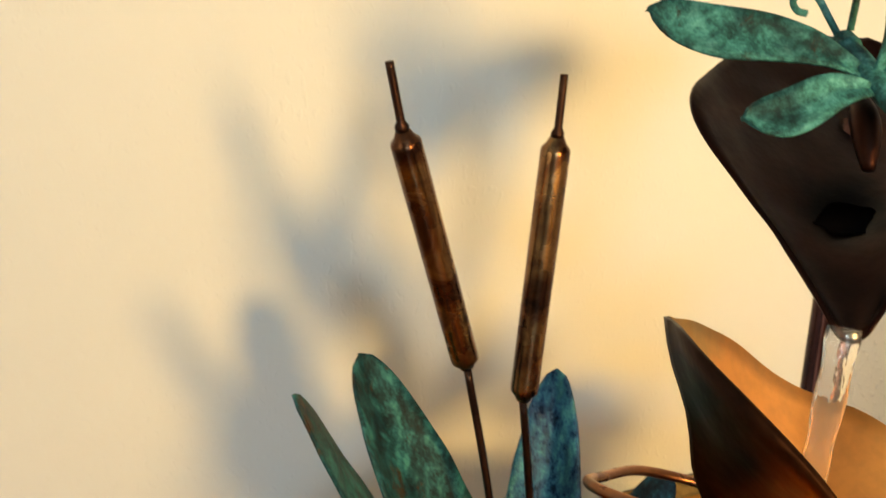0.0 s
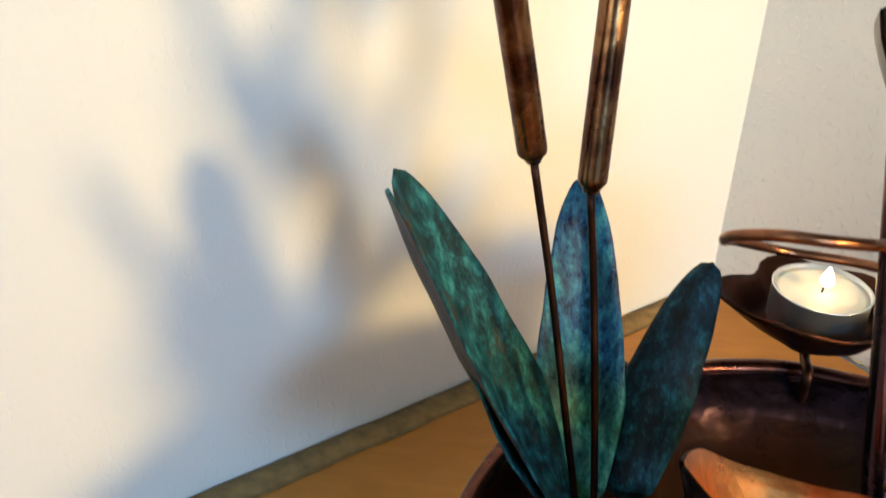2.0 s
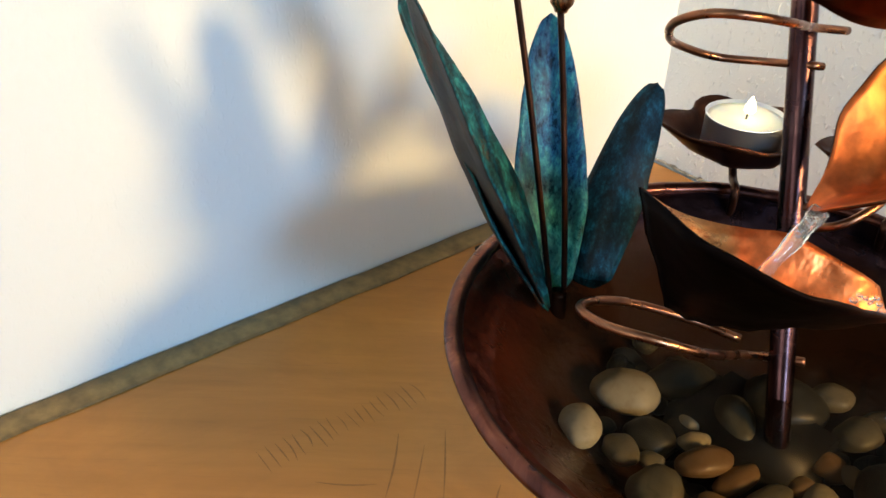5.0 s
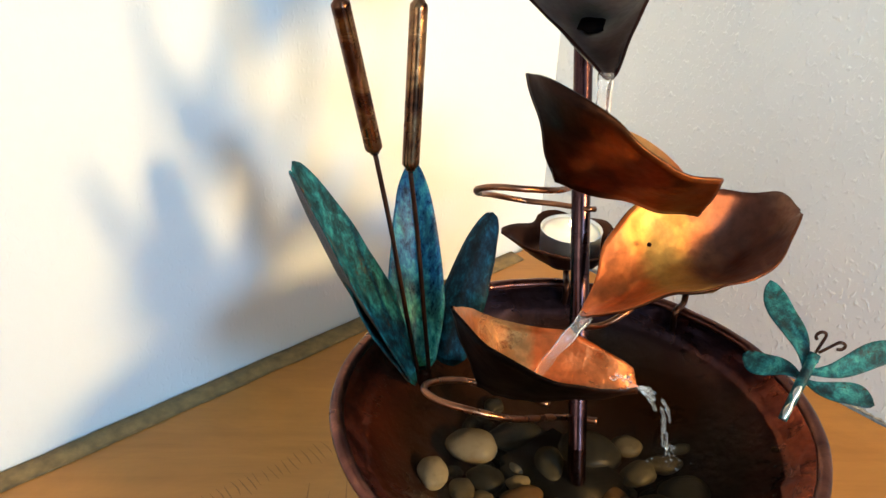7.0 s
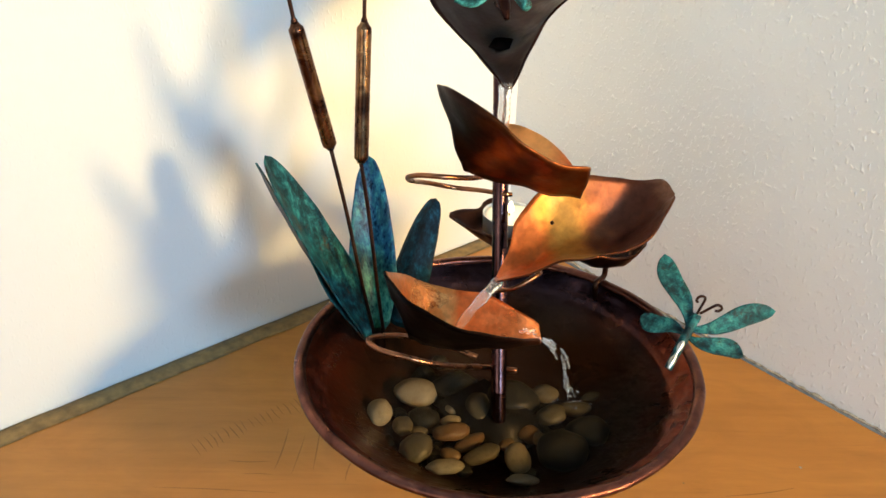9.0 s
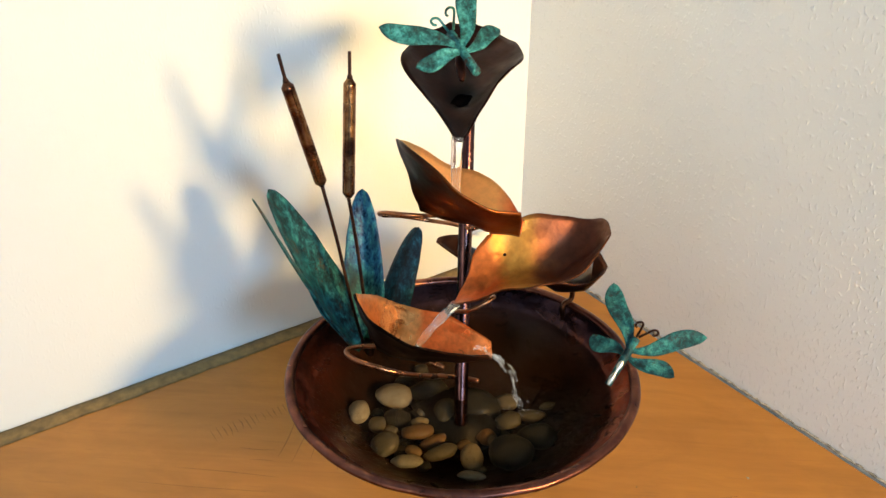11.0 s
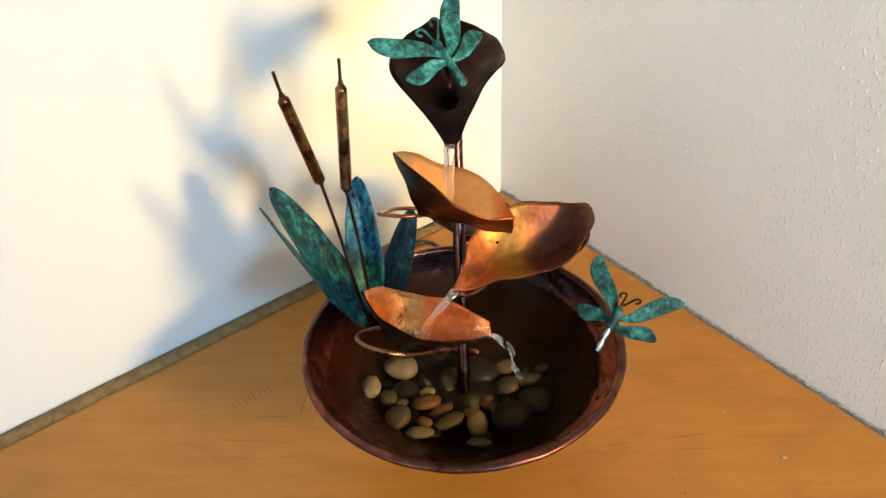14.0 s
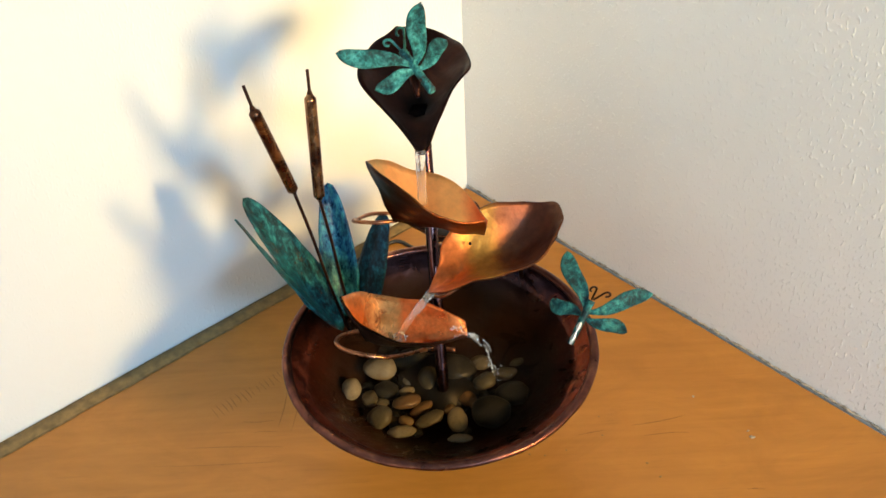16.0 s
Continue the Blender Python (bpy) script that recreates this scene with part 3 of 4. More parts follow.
for j in range(120):
    a = 2 * math.pi * j / 120
    r = RAD - 0.0022 + 0.0006 * noise.noise((4 * math.cos(a), 4 * math.sin(a), 0))
    z = RZ - 0.002 + 0.0008 * noise.noise((6 * math.cos(a), 6 * math.sin(a), 3))
    ring.append([bm.verts.new((CX + (r + 0.0034 * math.cos(b)) * math.cos(a), CY + (r + 0.0034 * math.cos(b)) * math.sin(a), z + 0.0026 * math.sin(b))) for b in [2 * math.pi * q / 10 for q in range(10)]])
for j in range(120):
    a, b = ring[j], ring[(j + 1) % 120]
    for q in range(10):
        bm.faces.new((a[q], b[q], b[(q + 1) % 10], a[(q + 1) % 10]))
part("rim", bm, RIM, bowl, "dark rolled copper rim")

POLE_LOW, POLE_TOP = Vector((0.2705, -0.2722, 0.057)), Vector((0.1815, -0.2037, 0.288))
part("pole", tube([POLE_LOW, POLE_LOW.lerp(POLE_TOP, 0.5), POLE_TOP], 0.0045, 16), POLE, fountain, "plum-brown copper pipe")

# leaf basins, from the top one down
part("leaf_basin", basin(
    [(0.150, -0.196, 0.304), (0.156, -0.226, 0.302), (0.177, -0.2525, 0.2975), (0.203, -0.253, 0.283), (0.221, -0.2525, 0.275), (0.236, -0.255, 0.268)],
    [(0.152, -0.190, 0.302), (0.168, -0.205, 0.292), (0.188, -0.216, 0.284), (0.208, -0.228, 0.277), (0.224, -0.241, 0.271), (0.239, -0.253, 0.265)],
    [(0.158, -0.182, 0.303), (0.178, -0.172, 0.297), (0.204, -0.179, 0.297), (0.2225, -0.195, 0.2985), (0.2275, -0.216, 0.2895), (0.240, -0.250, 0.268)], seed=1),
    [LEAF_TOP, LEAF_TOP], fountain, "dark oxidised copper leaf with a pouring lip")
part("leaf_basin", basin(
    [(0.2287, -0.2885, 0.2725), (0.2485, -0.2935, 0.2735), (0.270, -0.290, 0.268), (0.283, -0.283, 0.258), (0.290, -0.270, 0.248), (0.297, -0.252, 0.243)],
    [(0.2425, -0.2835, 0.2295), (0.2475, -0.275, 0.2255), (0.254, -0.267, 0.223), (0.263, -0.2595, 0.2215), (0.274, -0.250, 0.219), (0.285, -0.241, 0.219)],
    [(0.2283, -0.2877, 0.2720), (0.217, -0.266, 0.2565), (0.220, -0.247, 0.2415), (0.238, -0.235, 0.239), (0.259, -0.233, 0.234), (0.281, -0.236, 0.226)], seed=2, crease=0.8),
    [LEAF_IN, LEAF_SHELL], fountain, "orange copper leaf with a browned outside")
part("leaf_basin", basin(
    [(0.254, -0.266, 0.163), (0.271, -0.263, 0.176), (0.286, -0.253, 0.187), (0.297, -0.236, 0.190), (0.303, -0.218, 0.190), (0.305, -0.202, 0.199), (0.300, -0.183, 0.209)],
    [(0.252, -0.264, 0.161), (0.257, -0.251, 0.169), (0.261, -0.237, 0.175), (0.267, -0.219, 0.178), (0.276, -0.203, 0.180), (0.288, -0.190, 0.189), (0.299, -0.181, 0.207)],
    [(0.249, -0.261, 0.160), (0.245, -0.251, 0.173), (0.241, -0.240, 0.189), (0.245, -0.224, 0.203), (0.255, -0.200, 0.209), (0.268, -0.181, 0.203), (0.281, -0.172, 0.208), (0.298, -0.178, 0.208)], ripple=0.0024, seed=3, crumple=0.0022, crease=0.25),
    [LEAF_MID, LEAF_OUT], fountain, "flame-stained copper leaf, yellow and plum brown")
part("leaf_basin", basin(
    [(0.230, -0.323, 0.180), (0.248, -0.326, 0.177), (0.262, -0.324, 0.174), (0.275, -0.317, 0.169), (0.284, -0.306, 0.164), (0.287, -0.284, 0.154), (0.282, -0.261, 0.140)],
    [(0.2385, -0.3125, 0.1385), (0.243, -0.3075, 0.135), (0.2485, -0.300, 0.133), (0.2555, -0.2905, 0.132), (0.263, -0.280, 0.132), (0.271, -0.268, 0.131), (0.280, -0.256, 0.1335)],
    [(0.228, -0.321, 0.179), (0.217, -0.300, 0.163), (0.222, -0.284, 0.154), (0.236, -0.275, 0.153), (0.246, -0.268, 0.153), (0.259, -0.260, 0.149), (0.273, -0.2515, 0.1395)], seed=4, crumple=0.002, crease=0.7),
    [LEAF_LOW, LEAF_LOW_SHADE], fountain, "glowing orange copper leaf, lowest on the pole")

# A small dark ball stands in for the leaf's drain hole
bm = bmesh.new()
bmesh.ops.create_icosphere(bm, subdivisions=2, radius=0.0011)
bmesh.ops.translate(bm, verts=bm.verts, vec=(0.2562, -0.2290, 0.1884))
part("hole_dot", bm, LEAF_TOP, fountain, "tiny dark dot for the drain hole in the flame-stained leaf")

# wire coils that hold the leaves to the pole
part("wire_coil", tube([(0.227, -0.224, 0.205), (0.2235, -0.2415, 0.2085), (0.2315, -0.2655, 0.2163), (0.2290, -0.2825, 0.2207), (0.2195, -0.2915, 0.2207), (0.208, -0.2905, 0.2150), (0.199, -0.281, 0.2068), (0.190, -0.263, 0.197), (0.1935, -0.245, 0.190), (0.207, -0.2355, 0.1905), (0.2215, -0.2335, 0.1935), (0.2245, -0.229, 0.193)], 0.0014, 10, 70), WIRE, fountain, "bent copper wire")
part("wire_coil", tube([(0.236, -0.246, 0.150), (0.250, -0.236, 0.156), (0.262, -0.242, 0.164), (0.258, -0.256, 0.158), (0.244, -0.258, 0.150)], 0.0014, 10, 40), WIRE, fountain, "bent copper wire")
part("wire_coil", tube([(0.238, -0.262, 0.103), (0.222, -0.274, 0.108), (0.209, -0.294, 0.116), (0.2075, -0.312, 0.1225), (0.214, -0.322, 0.127), (0.226, -0.3235, 0.129), (0.240, -0.316, 0.1285), (0.2475, -0.302, 0.122), (0.2455, -0.282, 0.110), (0.243, -0.266, 0.101), (0.2485, -0.253, 0.097), (0.256, -0.247, 0.097)], 0.0016, 10, 80), WIRE, fountain, "bent copper wire")

# the pipe's mouth in the top leaf: a black disc paints its shaded hollow
def puck(centre, axis, radius, high):
    bm = bmesh.new()
    turn = Vector((0, 0, 1)).rotation_difference(Vector(axis)).to_matrix().to_4x4()
    turn.translation = centre
    bmesh.ops.create_cone(bm, cap_ends=True, segments=24, radius1=radius, radius2=radius * 0.97, depth=high, matrix=turn)
    return bm


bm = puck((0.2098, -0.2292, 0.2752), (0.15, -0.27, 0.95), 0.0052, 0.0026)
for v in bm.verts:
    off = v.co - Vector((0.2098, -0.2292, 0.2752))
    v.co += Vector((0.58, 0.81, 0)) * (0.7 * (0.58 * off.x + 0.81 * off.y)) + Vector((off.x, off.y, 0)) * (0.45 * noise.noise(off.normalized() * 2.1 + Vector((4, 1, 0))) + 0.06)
part("mouth_shade", bm, HOLLOW_SHADE, fountain, "uneven black disc painting the shaded hollow where the pipe opens")
part("abdomen", tube([(0.209, -0.232, 0.304), (0.215, -0.235, 0.300), (0.221, -0.238, 0.293)], lambda u: 0.0010 + 0.0022 * math.sin(math.pi * (0.15 + 0.8 * u)), 12, 14), LEAF_TOP, fountain, "brown copper abdomen below the dragonfly")


# blades of the reed clump
def blade(base, tip, width, side, fold, bend, mats, label, foot=0.3):
    base, tip, bend = Vector(base), Vector(tip), Vector(bend)
    axis = (tip - base).normalized()
    side = Vector(side)
    side = (side - axis * axis.dot(side)).normalized()
    out = axis.cross(side)
    grid, nu, nv = [], 56, 11
    for i in range(nu):
        u = i / (nu - 1)
        x = max(0.0, (u - 0.34) / 0.66)
        w = width * (foot + (1 - foot) * min(1, u / 0.34) ** 0.8) * (1 - 0.58 * x ** 1.5) * max(0.0, 1 - x ** 10) ** 0.5 * min(1.0, 0.25 + u / 0.09) ** 0.6
        centre = base.lerp(tip, u) + bend * (4 * u * (1 - u))
        row = []
        for j in range(nv):
            s = 2 * j / (nv - 1) - 1
            p = centre + side * (s * max(w, 0.0004) / 2) - out * (fold * (w / width) * (1 - abs(s) ** 1.2))
            row.append(p + noise.noise_vector(p * 70) * 0.0005)
        grid.append(row)
    return part("blade", sheet(grid, 0.0009), mats, fountain, label)


blade((0.168, -0.290, 0.088), (0.157, -0.351, 0.221), 0.031, (-0.97, 0.216, 0.016), 0.001, (-0.001, -0.001, -0.004), [BLADE_SHADED, BLADE_GREEN], "narrow green blade with its shaded side painted grey-brown", 0.25)
blade((0.171, -0.288, 0.088), (0.114, -0.321, 0.202), 0.043, (0.60, -0.80, 0.02), 0.006, (0.004, 0.002, 0.0), [BLADE_GREEN, BLADE_GREEN], "tall verdigris green blade leaning to the wall", 0.16)
blade((0.162, -0.280, 0.084), (0.123, -0.254, 0.187), 0.031, (0.6, 0.8, 0), -0.0085, (0.002, -0.001, 0.0), [BLADE_BLUE, BLADE_BLUE], "upright blue and teal patinated blade", 0.5)
blade((0.167, -0.264, 0.088), (0.162, -0.231, 0.166), 0.025, (0.8, 0.45, 0.1), 0.005, (-0.001, -0.001, 0), [BLADE_DARK, BLADE_DARK], "short dark teal blade", 0.72)


# cattails
def cattail(foot, low, high, top, label):
    foot, low, high, top = (Vector(p) for p in (foot, low, high, top))
    stem = part("cattail", tube([foot, foot.lerp(low, 0.35) + Vector((0.003, -0.002, 0)), foot.lerp(low, 0.7) + Vector((0.001, 0, 0)), low], 0.0012, 10), STEM, fountain, label)
    part("spike", tube([low, low.lerp(high, 0.3), low.lerp(high, 0.7), high], lambda u: 0.0042 * max(0.28, min(1, u / 0.045, (1 - u) / 0.045)) ** 0.55, 18, 48), SPIKE, stem, "bronzed copper spike")
    part("tip", tube([high, high.lerp(top, 0.5), top], lambda u: 0.0019 if u < 0.12 else 0.00115, 10, 14), STEM, stem, "thin copper tip")


cattail((0.166, -0.281, 0.080), (0.146, -0.297, 0.211), (0.145, -0.316, 0.286), (0.144, -0.319, 0.304), "copper cattail leaning outward")
cattail((0.168, -0.276, 0.080), (0.154, -0.282, 0.201), (0.144, -0.271, 0.279), (0.142, -0.269, 0.296), "copper cattail standing upright")
part("sleeve", tube([(0.168, -0.278, 0.068), (0.167, -0.279, 0.080), (0.1665, -0.279, 0.090)], 0.0036, 14), STEM, fountain, "dark solder sleeve round the stems")


# dragonflies
def dragonfly(tail, head, wings, curls, label, worn=False, crust=None):
    crust = crust or GREEN
    tail, head = Vector(tail), Vector(head)
    body = part("dragonfly", tube([tail, tail.lerp(head, 0.4), tail.lerp(head, 0.75), head], lambda u: 0.0022 + (0.0 if worn else 0.0009) * max(0.0, 1 - u / 0.3) * min(1.0, 0.35 + u / 0.04) + 0.0010 * math.sin(min(1, u * 1.05) * math.pi) * u + (0.0006 if u > 0.85 else 0), 12, 40), [crust], fountain, label)
    # A silvery strip is laid on the green back to paint its glare
    if worn:
        lift = Vector((0.0006, -0.0004, 0.0010))
        part("worn_back", tube([tail + lift - (head - tail) * 0.01, tail.lerp(head, 0.3) + lift, tail.lerp(head, 0.62) + lift], lambda u: 0.0012 + 0.0007 * math.sin(u * 7) ** 2, 12, 30), GLARE_SILVER, body, "silvery strip standing in for glare along the back")
    for at, tip, width, sag in wings:
        root, tip = tail.lerp(head, at), Vector(tip)
        axis = (tip - root).normalized()
        side = axis.cross(Vector((0.62, -0.44, 0.65)))
        side.normalize()
        up = side.cross(axis)
        grid = []
        for i in range(24):
            u = i / 23
            w = width * (0.20 + 0.80 * math.sin(min(1, u / 0.62) * math.pi / 2) ** 1.3) * (1 if u < 0.62 else max(0, 1 - ((u - 0.62) / 0.38) ** 2.8) ** 0.7)
            c = root.lerp(tip, u) + up * sag * math.sin(u * math.pi) + side * width * 0.14 * math.sin(u * 2 * math.pi)
            grid.append([c + side * ((j / 6 - 0.5) * max(w, 0.0003)) - up * 0.0012 * (1 - abs(j / 3 - 1)) + noise.noise_vector(c * 90 + Vector((0, 0, j))) * 0.0004 for j in range(7)])
        part("wing", sheet(grid, 0.0007), [crust, crust], body)
    for points in curls:
        part("antenna", tube(points, 0.0008, 8, 30), STEM if worn else GREEN, body, "curled wire feeler")
    return body


def curl(root, way, length, radius, bend):
    """A feeler that rises from the root and curls over at its end."""
    root, way, bend = Vector(root), Vector(way).normalized(), Vector(bend).normalized()
    out = [root, root + way * length * 0.5, root + way * length]
    centre = out[-1] + bend * radius
    for a in (50, 100, 150, 205, 250):
        out.append(centre - bend * radius * math.cos(radians(a)) + way * radius * math.sin(radians(a)))
    return out


dragonfly((0.234, -0.237, 0.302), (0.199, -0.231, 0.315),
          [(0.62, (0.179, -0.269, 0.321), 0.0125, 0.002), (0.60, (0.219, -0.230, 0.354), 0.0125, 0.002), (0.5, (0.206, -0.199, 0.314), 0.0105, 0.002), (0.5, (0.208, -0.262, 0.303), 0.0105, 0.002)],
          [curl((0.199, -0.232, 0.316), (-0.12, -0.35, 0.5), 0.010, 0.0026, (-0.4, -0.6, -0.3)), curl((0.199, -0.229, 0.317), (-0.1, 0.1, 0.7), 0.011, 0.0026, (-0.4, -0.7, -0.1))],
          "verdigris dragonfly on the top leaf")
dragonfly((0.3195, -0.1915, 0.110), (0.316, -0.166, 0.134),
          [(0.72, (0.281, -0.155, 0.154), 0.0135, 0.002), (0.72, (0.345, -0.133, 0.138), 0.0120, 0.002), (0.62, (0.287, -0.178, 0.123), 0.0115, 0.001), (0.62, (0.347, -0.162, 0.121), 0.0105, 0.001)],
          [curl((0.316, -0.166, 0.135), (0.12, 0.30, 0.8), 0.009, 0.0022, (-0.65, -0.6, 0.1)), curl((0.317, -0.165, 0.135), (0.45, 0.62, 0.50), 0.0095, 0.0022, (0.5, 0.45, -0.6))],
          "verdigris dragonfly clipped to the bowl rim", True, GREEN_DEEP)


# candle cups on the rim, each with a tea light
def candle_cup(centre, turn, label):
    c = Vector(centre)
    grid = []
    for i in range(12):
        r = 0.003 + 0.027 * i / 11
        row = []
        for j in range(49):
            a = 2 * math.pi * j / 48
            d = (a - turn + math.pi) % (2 * math.pi) - math.pi
            lobe = 1 + (i / 11) ** 2 * (0.32 * max(0, 1 - abs(d) / 0.8) + 0.05 * math.cos(5 * d) - 0.03)
            facet = (a - turn) % (math.pi / 3) - math.pi / 6
            lobe *= 1 + (i / 11) * (math.cos(math.pi / 6) / math.cos(facet) - 0.95)
            z = 0.0125 * max(0.0, (i / 11 - 0.62) / 0.38) ** 1.1 * (1 + 0.15 * math.cos(5 * d + 0.6))
            row.append(c + Vector((r * lobe * math.cos(a), r * lobe * math.sin(a), z)))
        grid.append(row)
    cup = part("candle_cup", sheet(grid, 0.001, True), [LEAF_CUP, LEAF_CUP], fountain, label)
    way = Vector((CX - c.x, CY - c.y, 0)).normalized()
    edge = Vector((CX, CY, 0)) - way * (RAD - 0.002)
    part("bracket", tube([c - Vector((0, 0, 0.001)), c + Vector((0, 0, -0.006)) - way * 0.006, Vector((edge.x, edge.y, RZ + 0.004)), Vector((edge.x, edge.y, RZ + 0.002)) + way * 0.010, Vector((edge.x, edge.y, RZ - 0.014)) + way * 0.008], 0.0019, 8, 24), STEM, cup, "dark wire hook over the rim")
    t = thing("tea_light", "lit white tea light in an aluminium cup", "candle", c + Vector((0, 0, 0.002)), "tea lights on the rim")
    part("metal_cup", lathe([(0.0, 0.0), (0.0168, 0.0), (0.0173, 0.001), (0.0173, 0.0145), (0.0177, 0.015), (0.0169, 0.015), (0.0167, 0.003), (0.0, 0.002)], c + Vector((0, 0, 0.002)), 40, 0.0, False), TIN, t, "thin aluminium cup")
    part("wax", lathe([(0.0, 0.003), (0.0165, 0.003), (0.0166, 0.0136), (0.0145, 0.0132), (0.004, 0.013), (0.0, 0.0132)], c + Vector((0, 0, 0.002)), 40, 0.0, False), WAX, t, "white wax")
    w = c + Vector((0, 0, 0.0145))
    part("wick", tube([w, w + Vector((0.0004, 0, 0.003)), w + Vector((0.0012, 0.0004, 0.005))], 0.0005, 6), BLACK, t, "burnt wick")
    part("flame", tube([w + Vector((0.001, 0, 0.0035)), w + Vector((0.001, 0, 0.0065)), w + Vector((0.001, 0, 0.0115))], lambda u: 0.0003 + 0.0022 * math.sin(math.pi * min(1, u ** 0.75)), 10, 14), FLAME, t, "small candle flame")


candle_cup((0.168, -0.172, 0.123), 4.0, "browned copper leaf cup holding a candle")
candle_cup((0.231, -0.150, 0.130), 4.1, "browned copper leaf cup holding a candle")

# ---- water, stones and pump ----
LEVEL = 0.092
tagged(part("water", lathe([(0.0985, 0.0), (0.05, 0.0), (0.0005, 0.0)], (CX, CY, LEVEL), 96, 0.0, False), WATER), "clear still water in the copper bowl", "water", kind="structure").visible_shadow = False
pump = thing("fountain_pump", "small black pump under water round the pipe", "pump", (CX, CY, 0.0565))
part("housing", box((CX - 0.022, CY - 0.030, 0.0575), (CX + 0.034, CY + 0.012, 0.0765), 0.005), BLACK, pump)


def pebble(x, y, z, a, b, c, turn, mat, label, seed):
    bm = bmesh.new()
    bmesh.ops.create_icosphere(bm, subdivisions=3, radius=1)
    for v in bm.verts:
        k = 1 + 0.16 * noise.noise(v.co * 1.3 + Vector((seed * 7.1, 0, 0)))
        v.co = Vector((v.co.x * a * k, v.co.y * b * k, v.co.z * c * k))
    ob = new("pebble", mesh_of("pebble", bm, mat))
    ob.matrix_world = pose(CX + x, CY + y, z, random.uniform(-12, 12), random.uniform(-12, 12), turn)
    return tagged(ob, label, "pebble", "pebbles in the bowl")


STONES = {"c": (CREAM, "smooth cream pebble under water"), "t": (TAN, "smooth orange-tan pebble under water"), "g": (GREY, "grey speckled pebble under water"), "d": (DARK, "dark wet rock under water")}
# millimetres from the bowl's middle: x, y, half-length, half-width, turn, kind
LAID = [(-36, -31, 13.8, 10.9, 42, "c"), (-31, -62, 7.4, 9.7, 54, "c"), (-16, -41, 9.8, 9.7, 54, "d"), (-16, -57, 6.1, 8.6, 54, "g"), (-7, -52, 4.8, 4.3, 54, "g"), (4, -63, 9.9, 9.4, 39, "g"),
        (25, -60, 10.9, 5.5, 42, "c"), (-12, -22, 5.3, 6.4, 54, "c"), (-4, -31, 6.1, 4.3, 54, "c"), (6, -39, 11.2, 6.7, 69, "t"), (16, -34, 9.9, 5.2, 79, "t"), (29, -37, 11.7, 5.6, 76, "g"),
        (19, -51, 5.9, 4.2, 34, "t"), (42, -22, 7.8, 11.2, 54, "c"), (58, -34, 9.2, 4.1, 54, "c"), (32, -21, 4.7, 4.2, 54, "t"), (32, -3, 6.8, 7.1, 74, "t"), (31, 16, 9.3, 7.7, 74, "g"),
        (56, -1, 14.9, 14, 54, "d"), (53, 23, 12.8, 11.4, 54, "d"), (-1, -13, 8.2, 13.1, 44, "g"), (-29, -8, 15.1, 10, 54, "d"), (5, 9, 16.5, 14.7, 54, "d"), (14, 28, 8.3, 7.4, 54, "g"),
        (33, 35, 10.3, 6.4, 64, "g"), (41, -4, 4, 5.7, 54, "t"), (32, 49, 5.8, 3.5, 64, "g")]


def bed(r):
    """The height of the dish's inside, r metres from its middle."""
    return 0.0565 + max(0.0, r - 0.035) ** 1.25 * 1.05


for n, (x, y, a, b, turn, kind) in enumerate(LAID):
    mat, label = STONES[kind]
    c = min(a, b) * 0.68 / 1000
    a, b, c = a * 0.97, b * 0.97, c * 0.97
    pebble(x / 1000, y / 1000, max(bed(math.hypot(x, y) / 1000) + c, 0.0725 + 0.002 * math.sin(n * 2.3)), a / 1000, b / 1000, c, turn, mat, label, n)
# the lower layer that carries the upper stones
for n in range(40):
    r, a = 0.014 + 0.044 * math.sqrt(random.random()), random.uniform(2.9, 6.9)
    mat, label = STONES[random.choice("ddgddd")]
    w = random.uniform(0.004, 0.0062)
    pebble(r * math.cos(a), r * math.sin(a), bed(r) + w * 0.45, w, w * 0.8, w * 0.6, random.uniform(0, 180), mat, label, 100 + n)


def stream(points, width, flat, label):
    ob = part("water_stream", tube(points, width, 14, 40, None, flat, Vector((0.57, 0.82, 0))), RUNNING)
    ob.visible_shadow = False
    return tagged(ob, label, "water", "falling water", "stuff")


stream([(0.2385, -0.2535, 0.2675), (0.2410, -0.2560, 0.258), (0.2420, -0.2570, 0.242), (0.2425, -0.2575, 0.229)], lambda u: 0.0034 - 0.0006 * u + 0.0002 * math.sin(u * 17), 0.45, "clear water falling from the top leaf")
stream([(0.2535, -0.2635, 0.1635), (0.254, -0.273, 0.159), (0.2525, -0.284, 0.150), (0.2505, -0.293, 0.1385)], lambda u: 0.0030 - 0.0008 * u + 0.0003 * math.sin(u * 19), 0.45, "clear water falling into the lowest leaf")
FALL = spline([(0.2775, -0.2585, 0.1375), (0.2838, -0.2530, 0.1345), (0.2885, -0.2487, 0.126), (0.2908, -0.2465, 0.114), (0.2920, -0.2450, 0.0985)], 41)
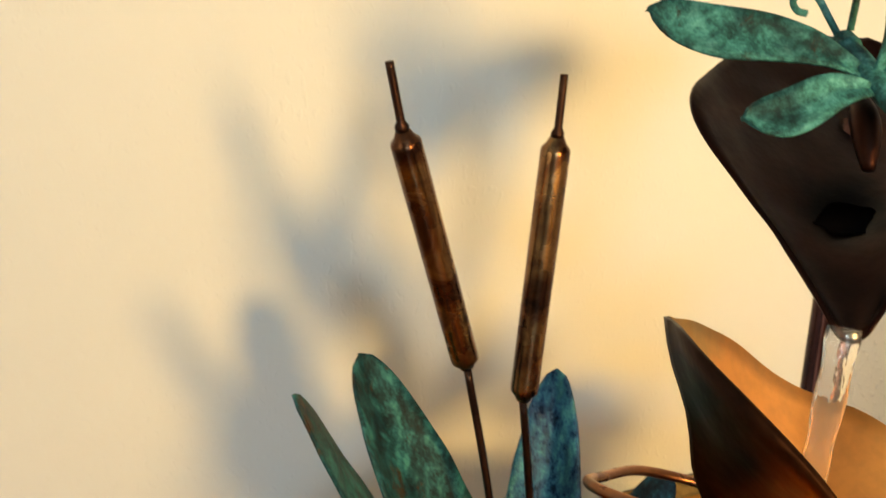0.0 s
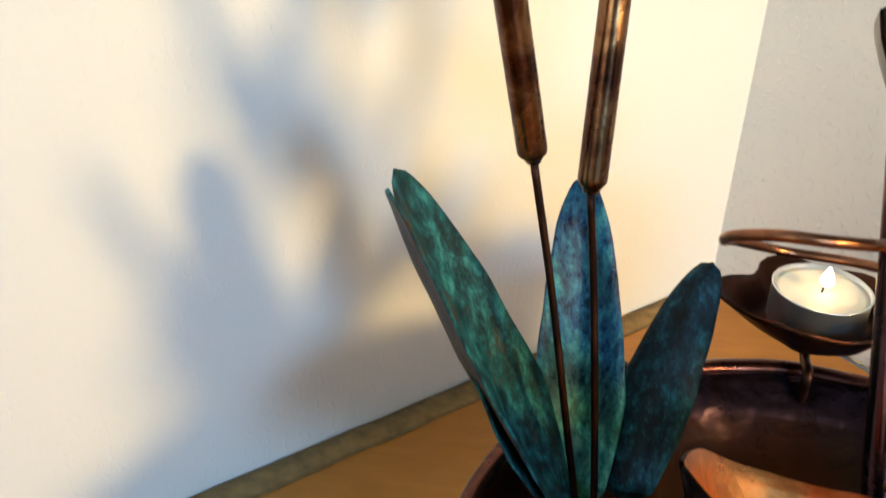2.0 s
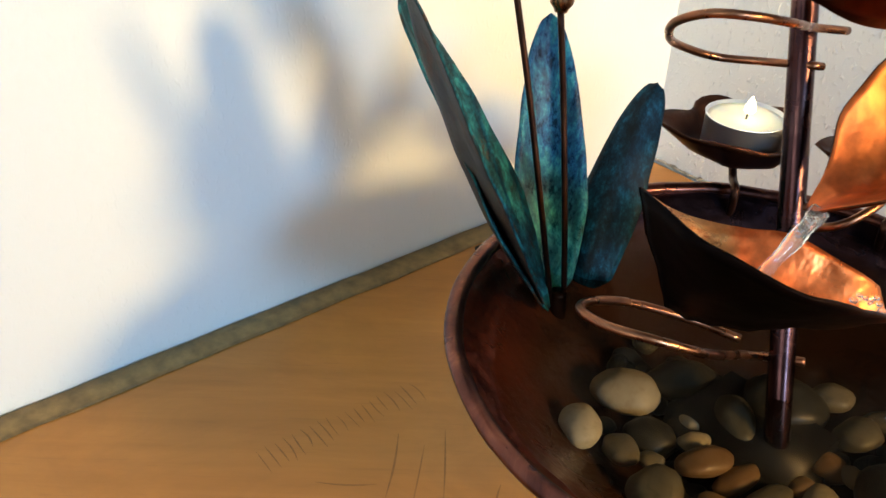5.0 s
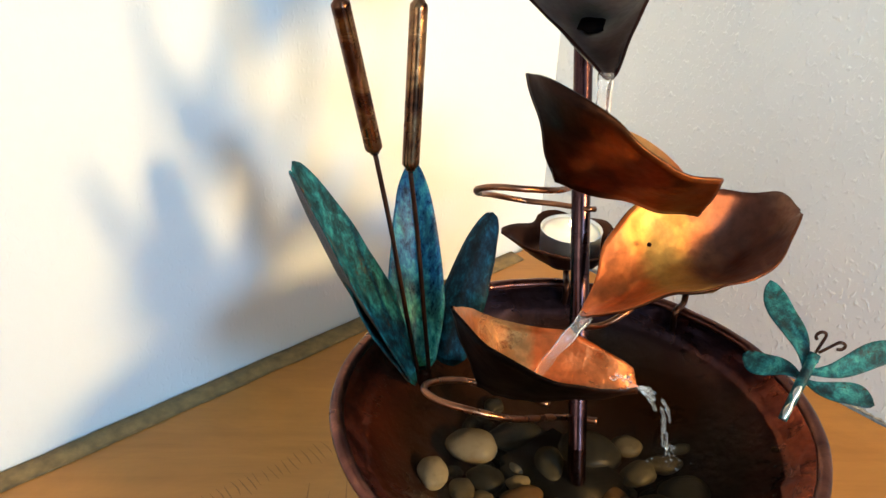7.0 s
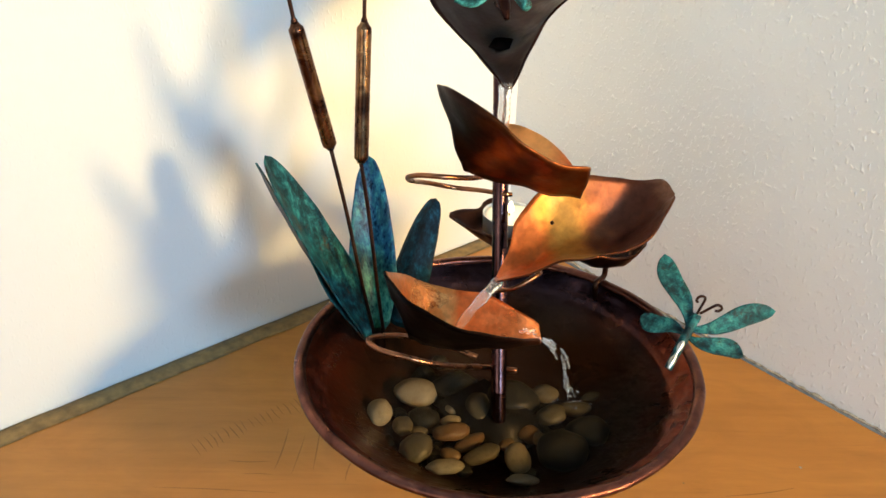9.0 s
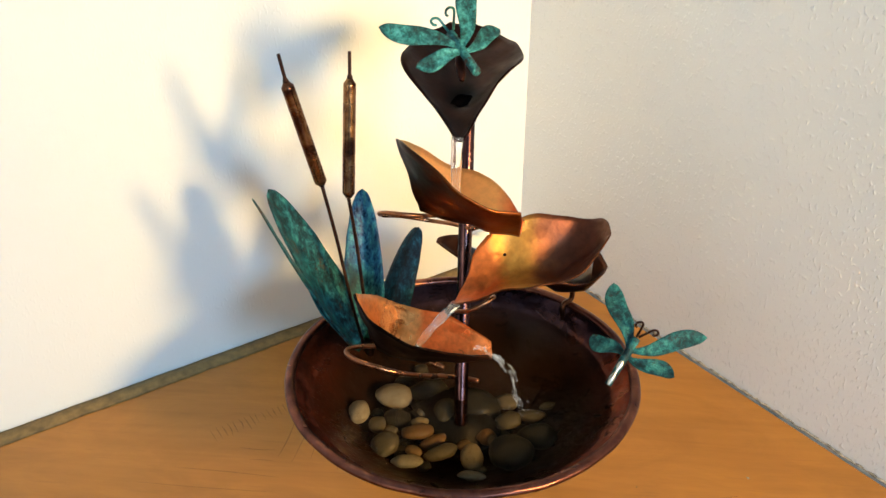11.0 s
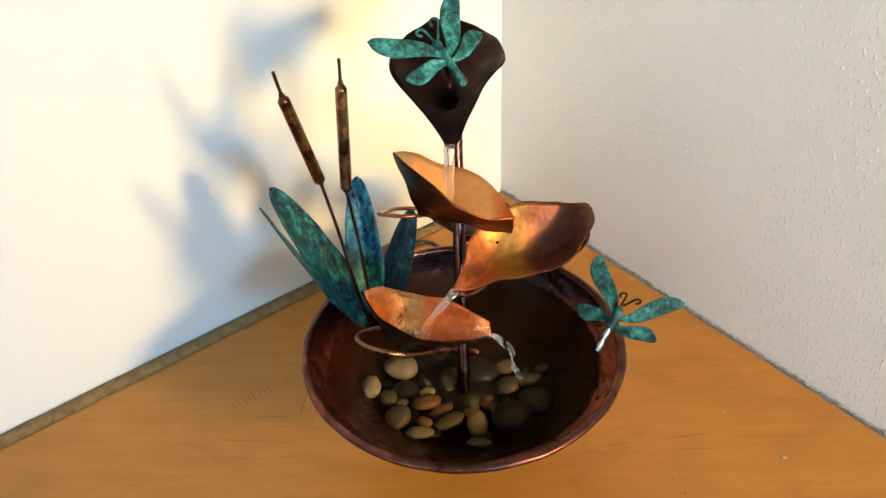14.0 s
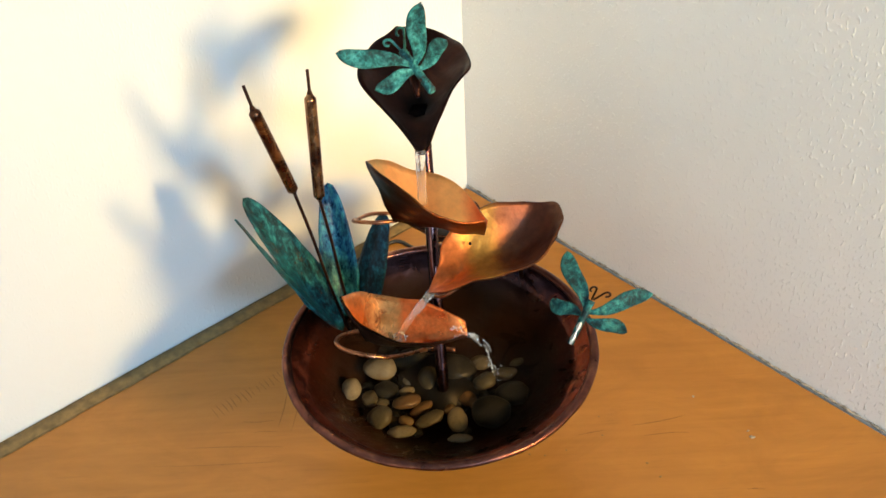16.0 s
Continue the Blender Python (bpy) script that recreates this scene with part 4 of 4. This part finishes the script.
for dx, dy, first, last, wide in ((0.0, 0.0, 0, 15, 0.0016), (0.0018, 0.0020, 2, 13, 0.0012), (-0.0012, -0.0014, 9, 22, 0.0011), (0.0026, 0.0024, 14, 26, 0.0010), (0.0006, 0.0008, 19, 31, 0.0010),
                                  (-0.0010, 0.0016, 26, 36, 0.0008), (0.0022, 0.0004, 30, 39, 0.0008)):
    run = [FALL[q] + Vector((dx, dy, 0)) for q in range(first, last + 1, 3)]
    stream(run, lambda u, wide=wide: 0.75 * wide * (0.15 + math.sin(math.pi * (0.12 + 0.8 * u)) + 0.25 * math.sin(u * 15)), 0.55, "strand of water falling into the bowl")

bm = bmesh.new()
for n in range(22):
    a, r = random.uniform(0, 2 * math.pi), random.uniform(0, 0.013) ** 1.0
    high = random.uniform(0, 0.016) * (1 - r / 0.014)
    d = bmesh.ops.create_icosphere(bm, subdivisions=1, radius=random.uniform(0.0003, 0.0007))["verts"]
    bmesh.ops.translate(bm, verts=d, vec=(0.294 + r * math.cos(a), -0.243 + r * math.sin(a), 0.0925 + high))
for n in range(11):
    u = random.random()
    d = bmesh.ops.create_icosphere(bm, subdivisions=1, radius=random.uniform(0.0004, 0.0010))["verts"]
    bmesh.ops.translate(bm, verts=d, vec=(0.2925 + 0.003 * u + random.uniform(-0.002, 0.002), -0.245 + 0.002 * u + random.uniform(-0.003, 0.003), 0.113 - 0.019 * u))
for mx, my, mz, count, reach in ((0.2505, -0.2935, 0.1385, 14, 0.0060), (0.2750, -0.2605, 0.1390, 10, 0.0050)):
    for n in range(count):
        a, r = random.uniform(0, 2 * math.pi), reach * math.sqrt(random.random())
        d = bmesh.ops.create_icosphere(bm, subdivisions=1, radius=random.uniform(0.0006, 0.0014))["verts"]
        bmesh.ops.scale(bm, verts=d, vec=(1.3, 1.3, 0.6))
        bmesh.ops.translate(bm, verts=d, vec=(mx + r * math.cos(a), my + r * math.sin(a), mz + random.uniform(-0.001, 0.0015)))
drops = tagged(part("water_drops", bm, RUNNING), "splashing drops where the water falls", "water", "falling water", "stuff")
drops.visible_shadow = False

# ---- the cord ----
cord = tube([(0.136, -0.205, 0.010), (0.10, -0.165, 0.0022), (0.062, -0.122, 0.0022), (0.040, -0.118, 0.0022), (0.024, -0.124, 0.0022), (0.0215, -0.150, 0.0022), (0.0225, -0.19, 0.0022)], 0.002, 10, 60)
tagged(part("power_cord", cord, BLACK), "thin black pump cord lying on the table", "cable")
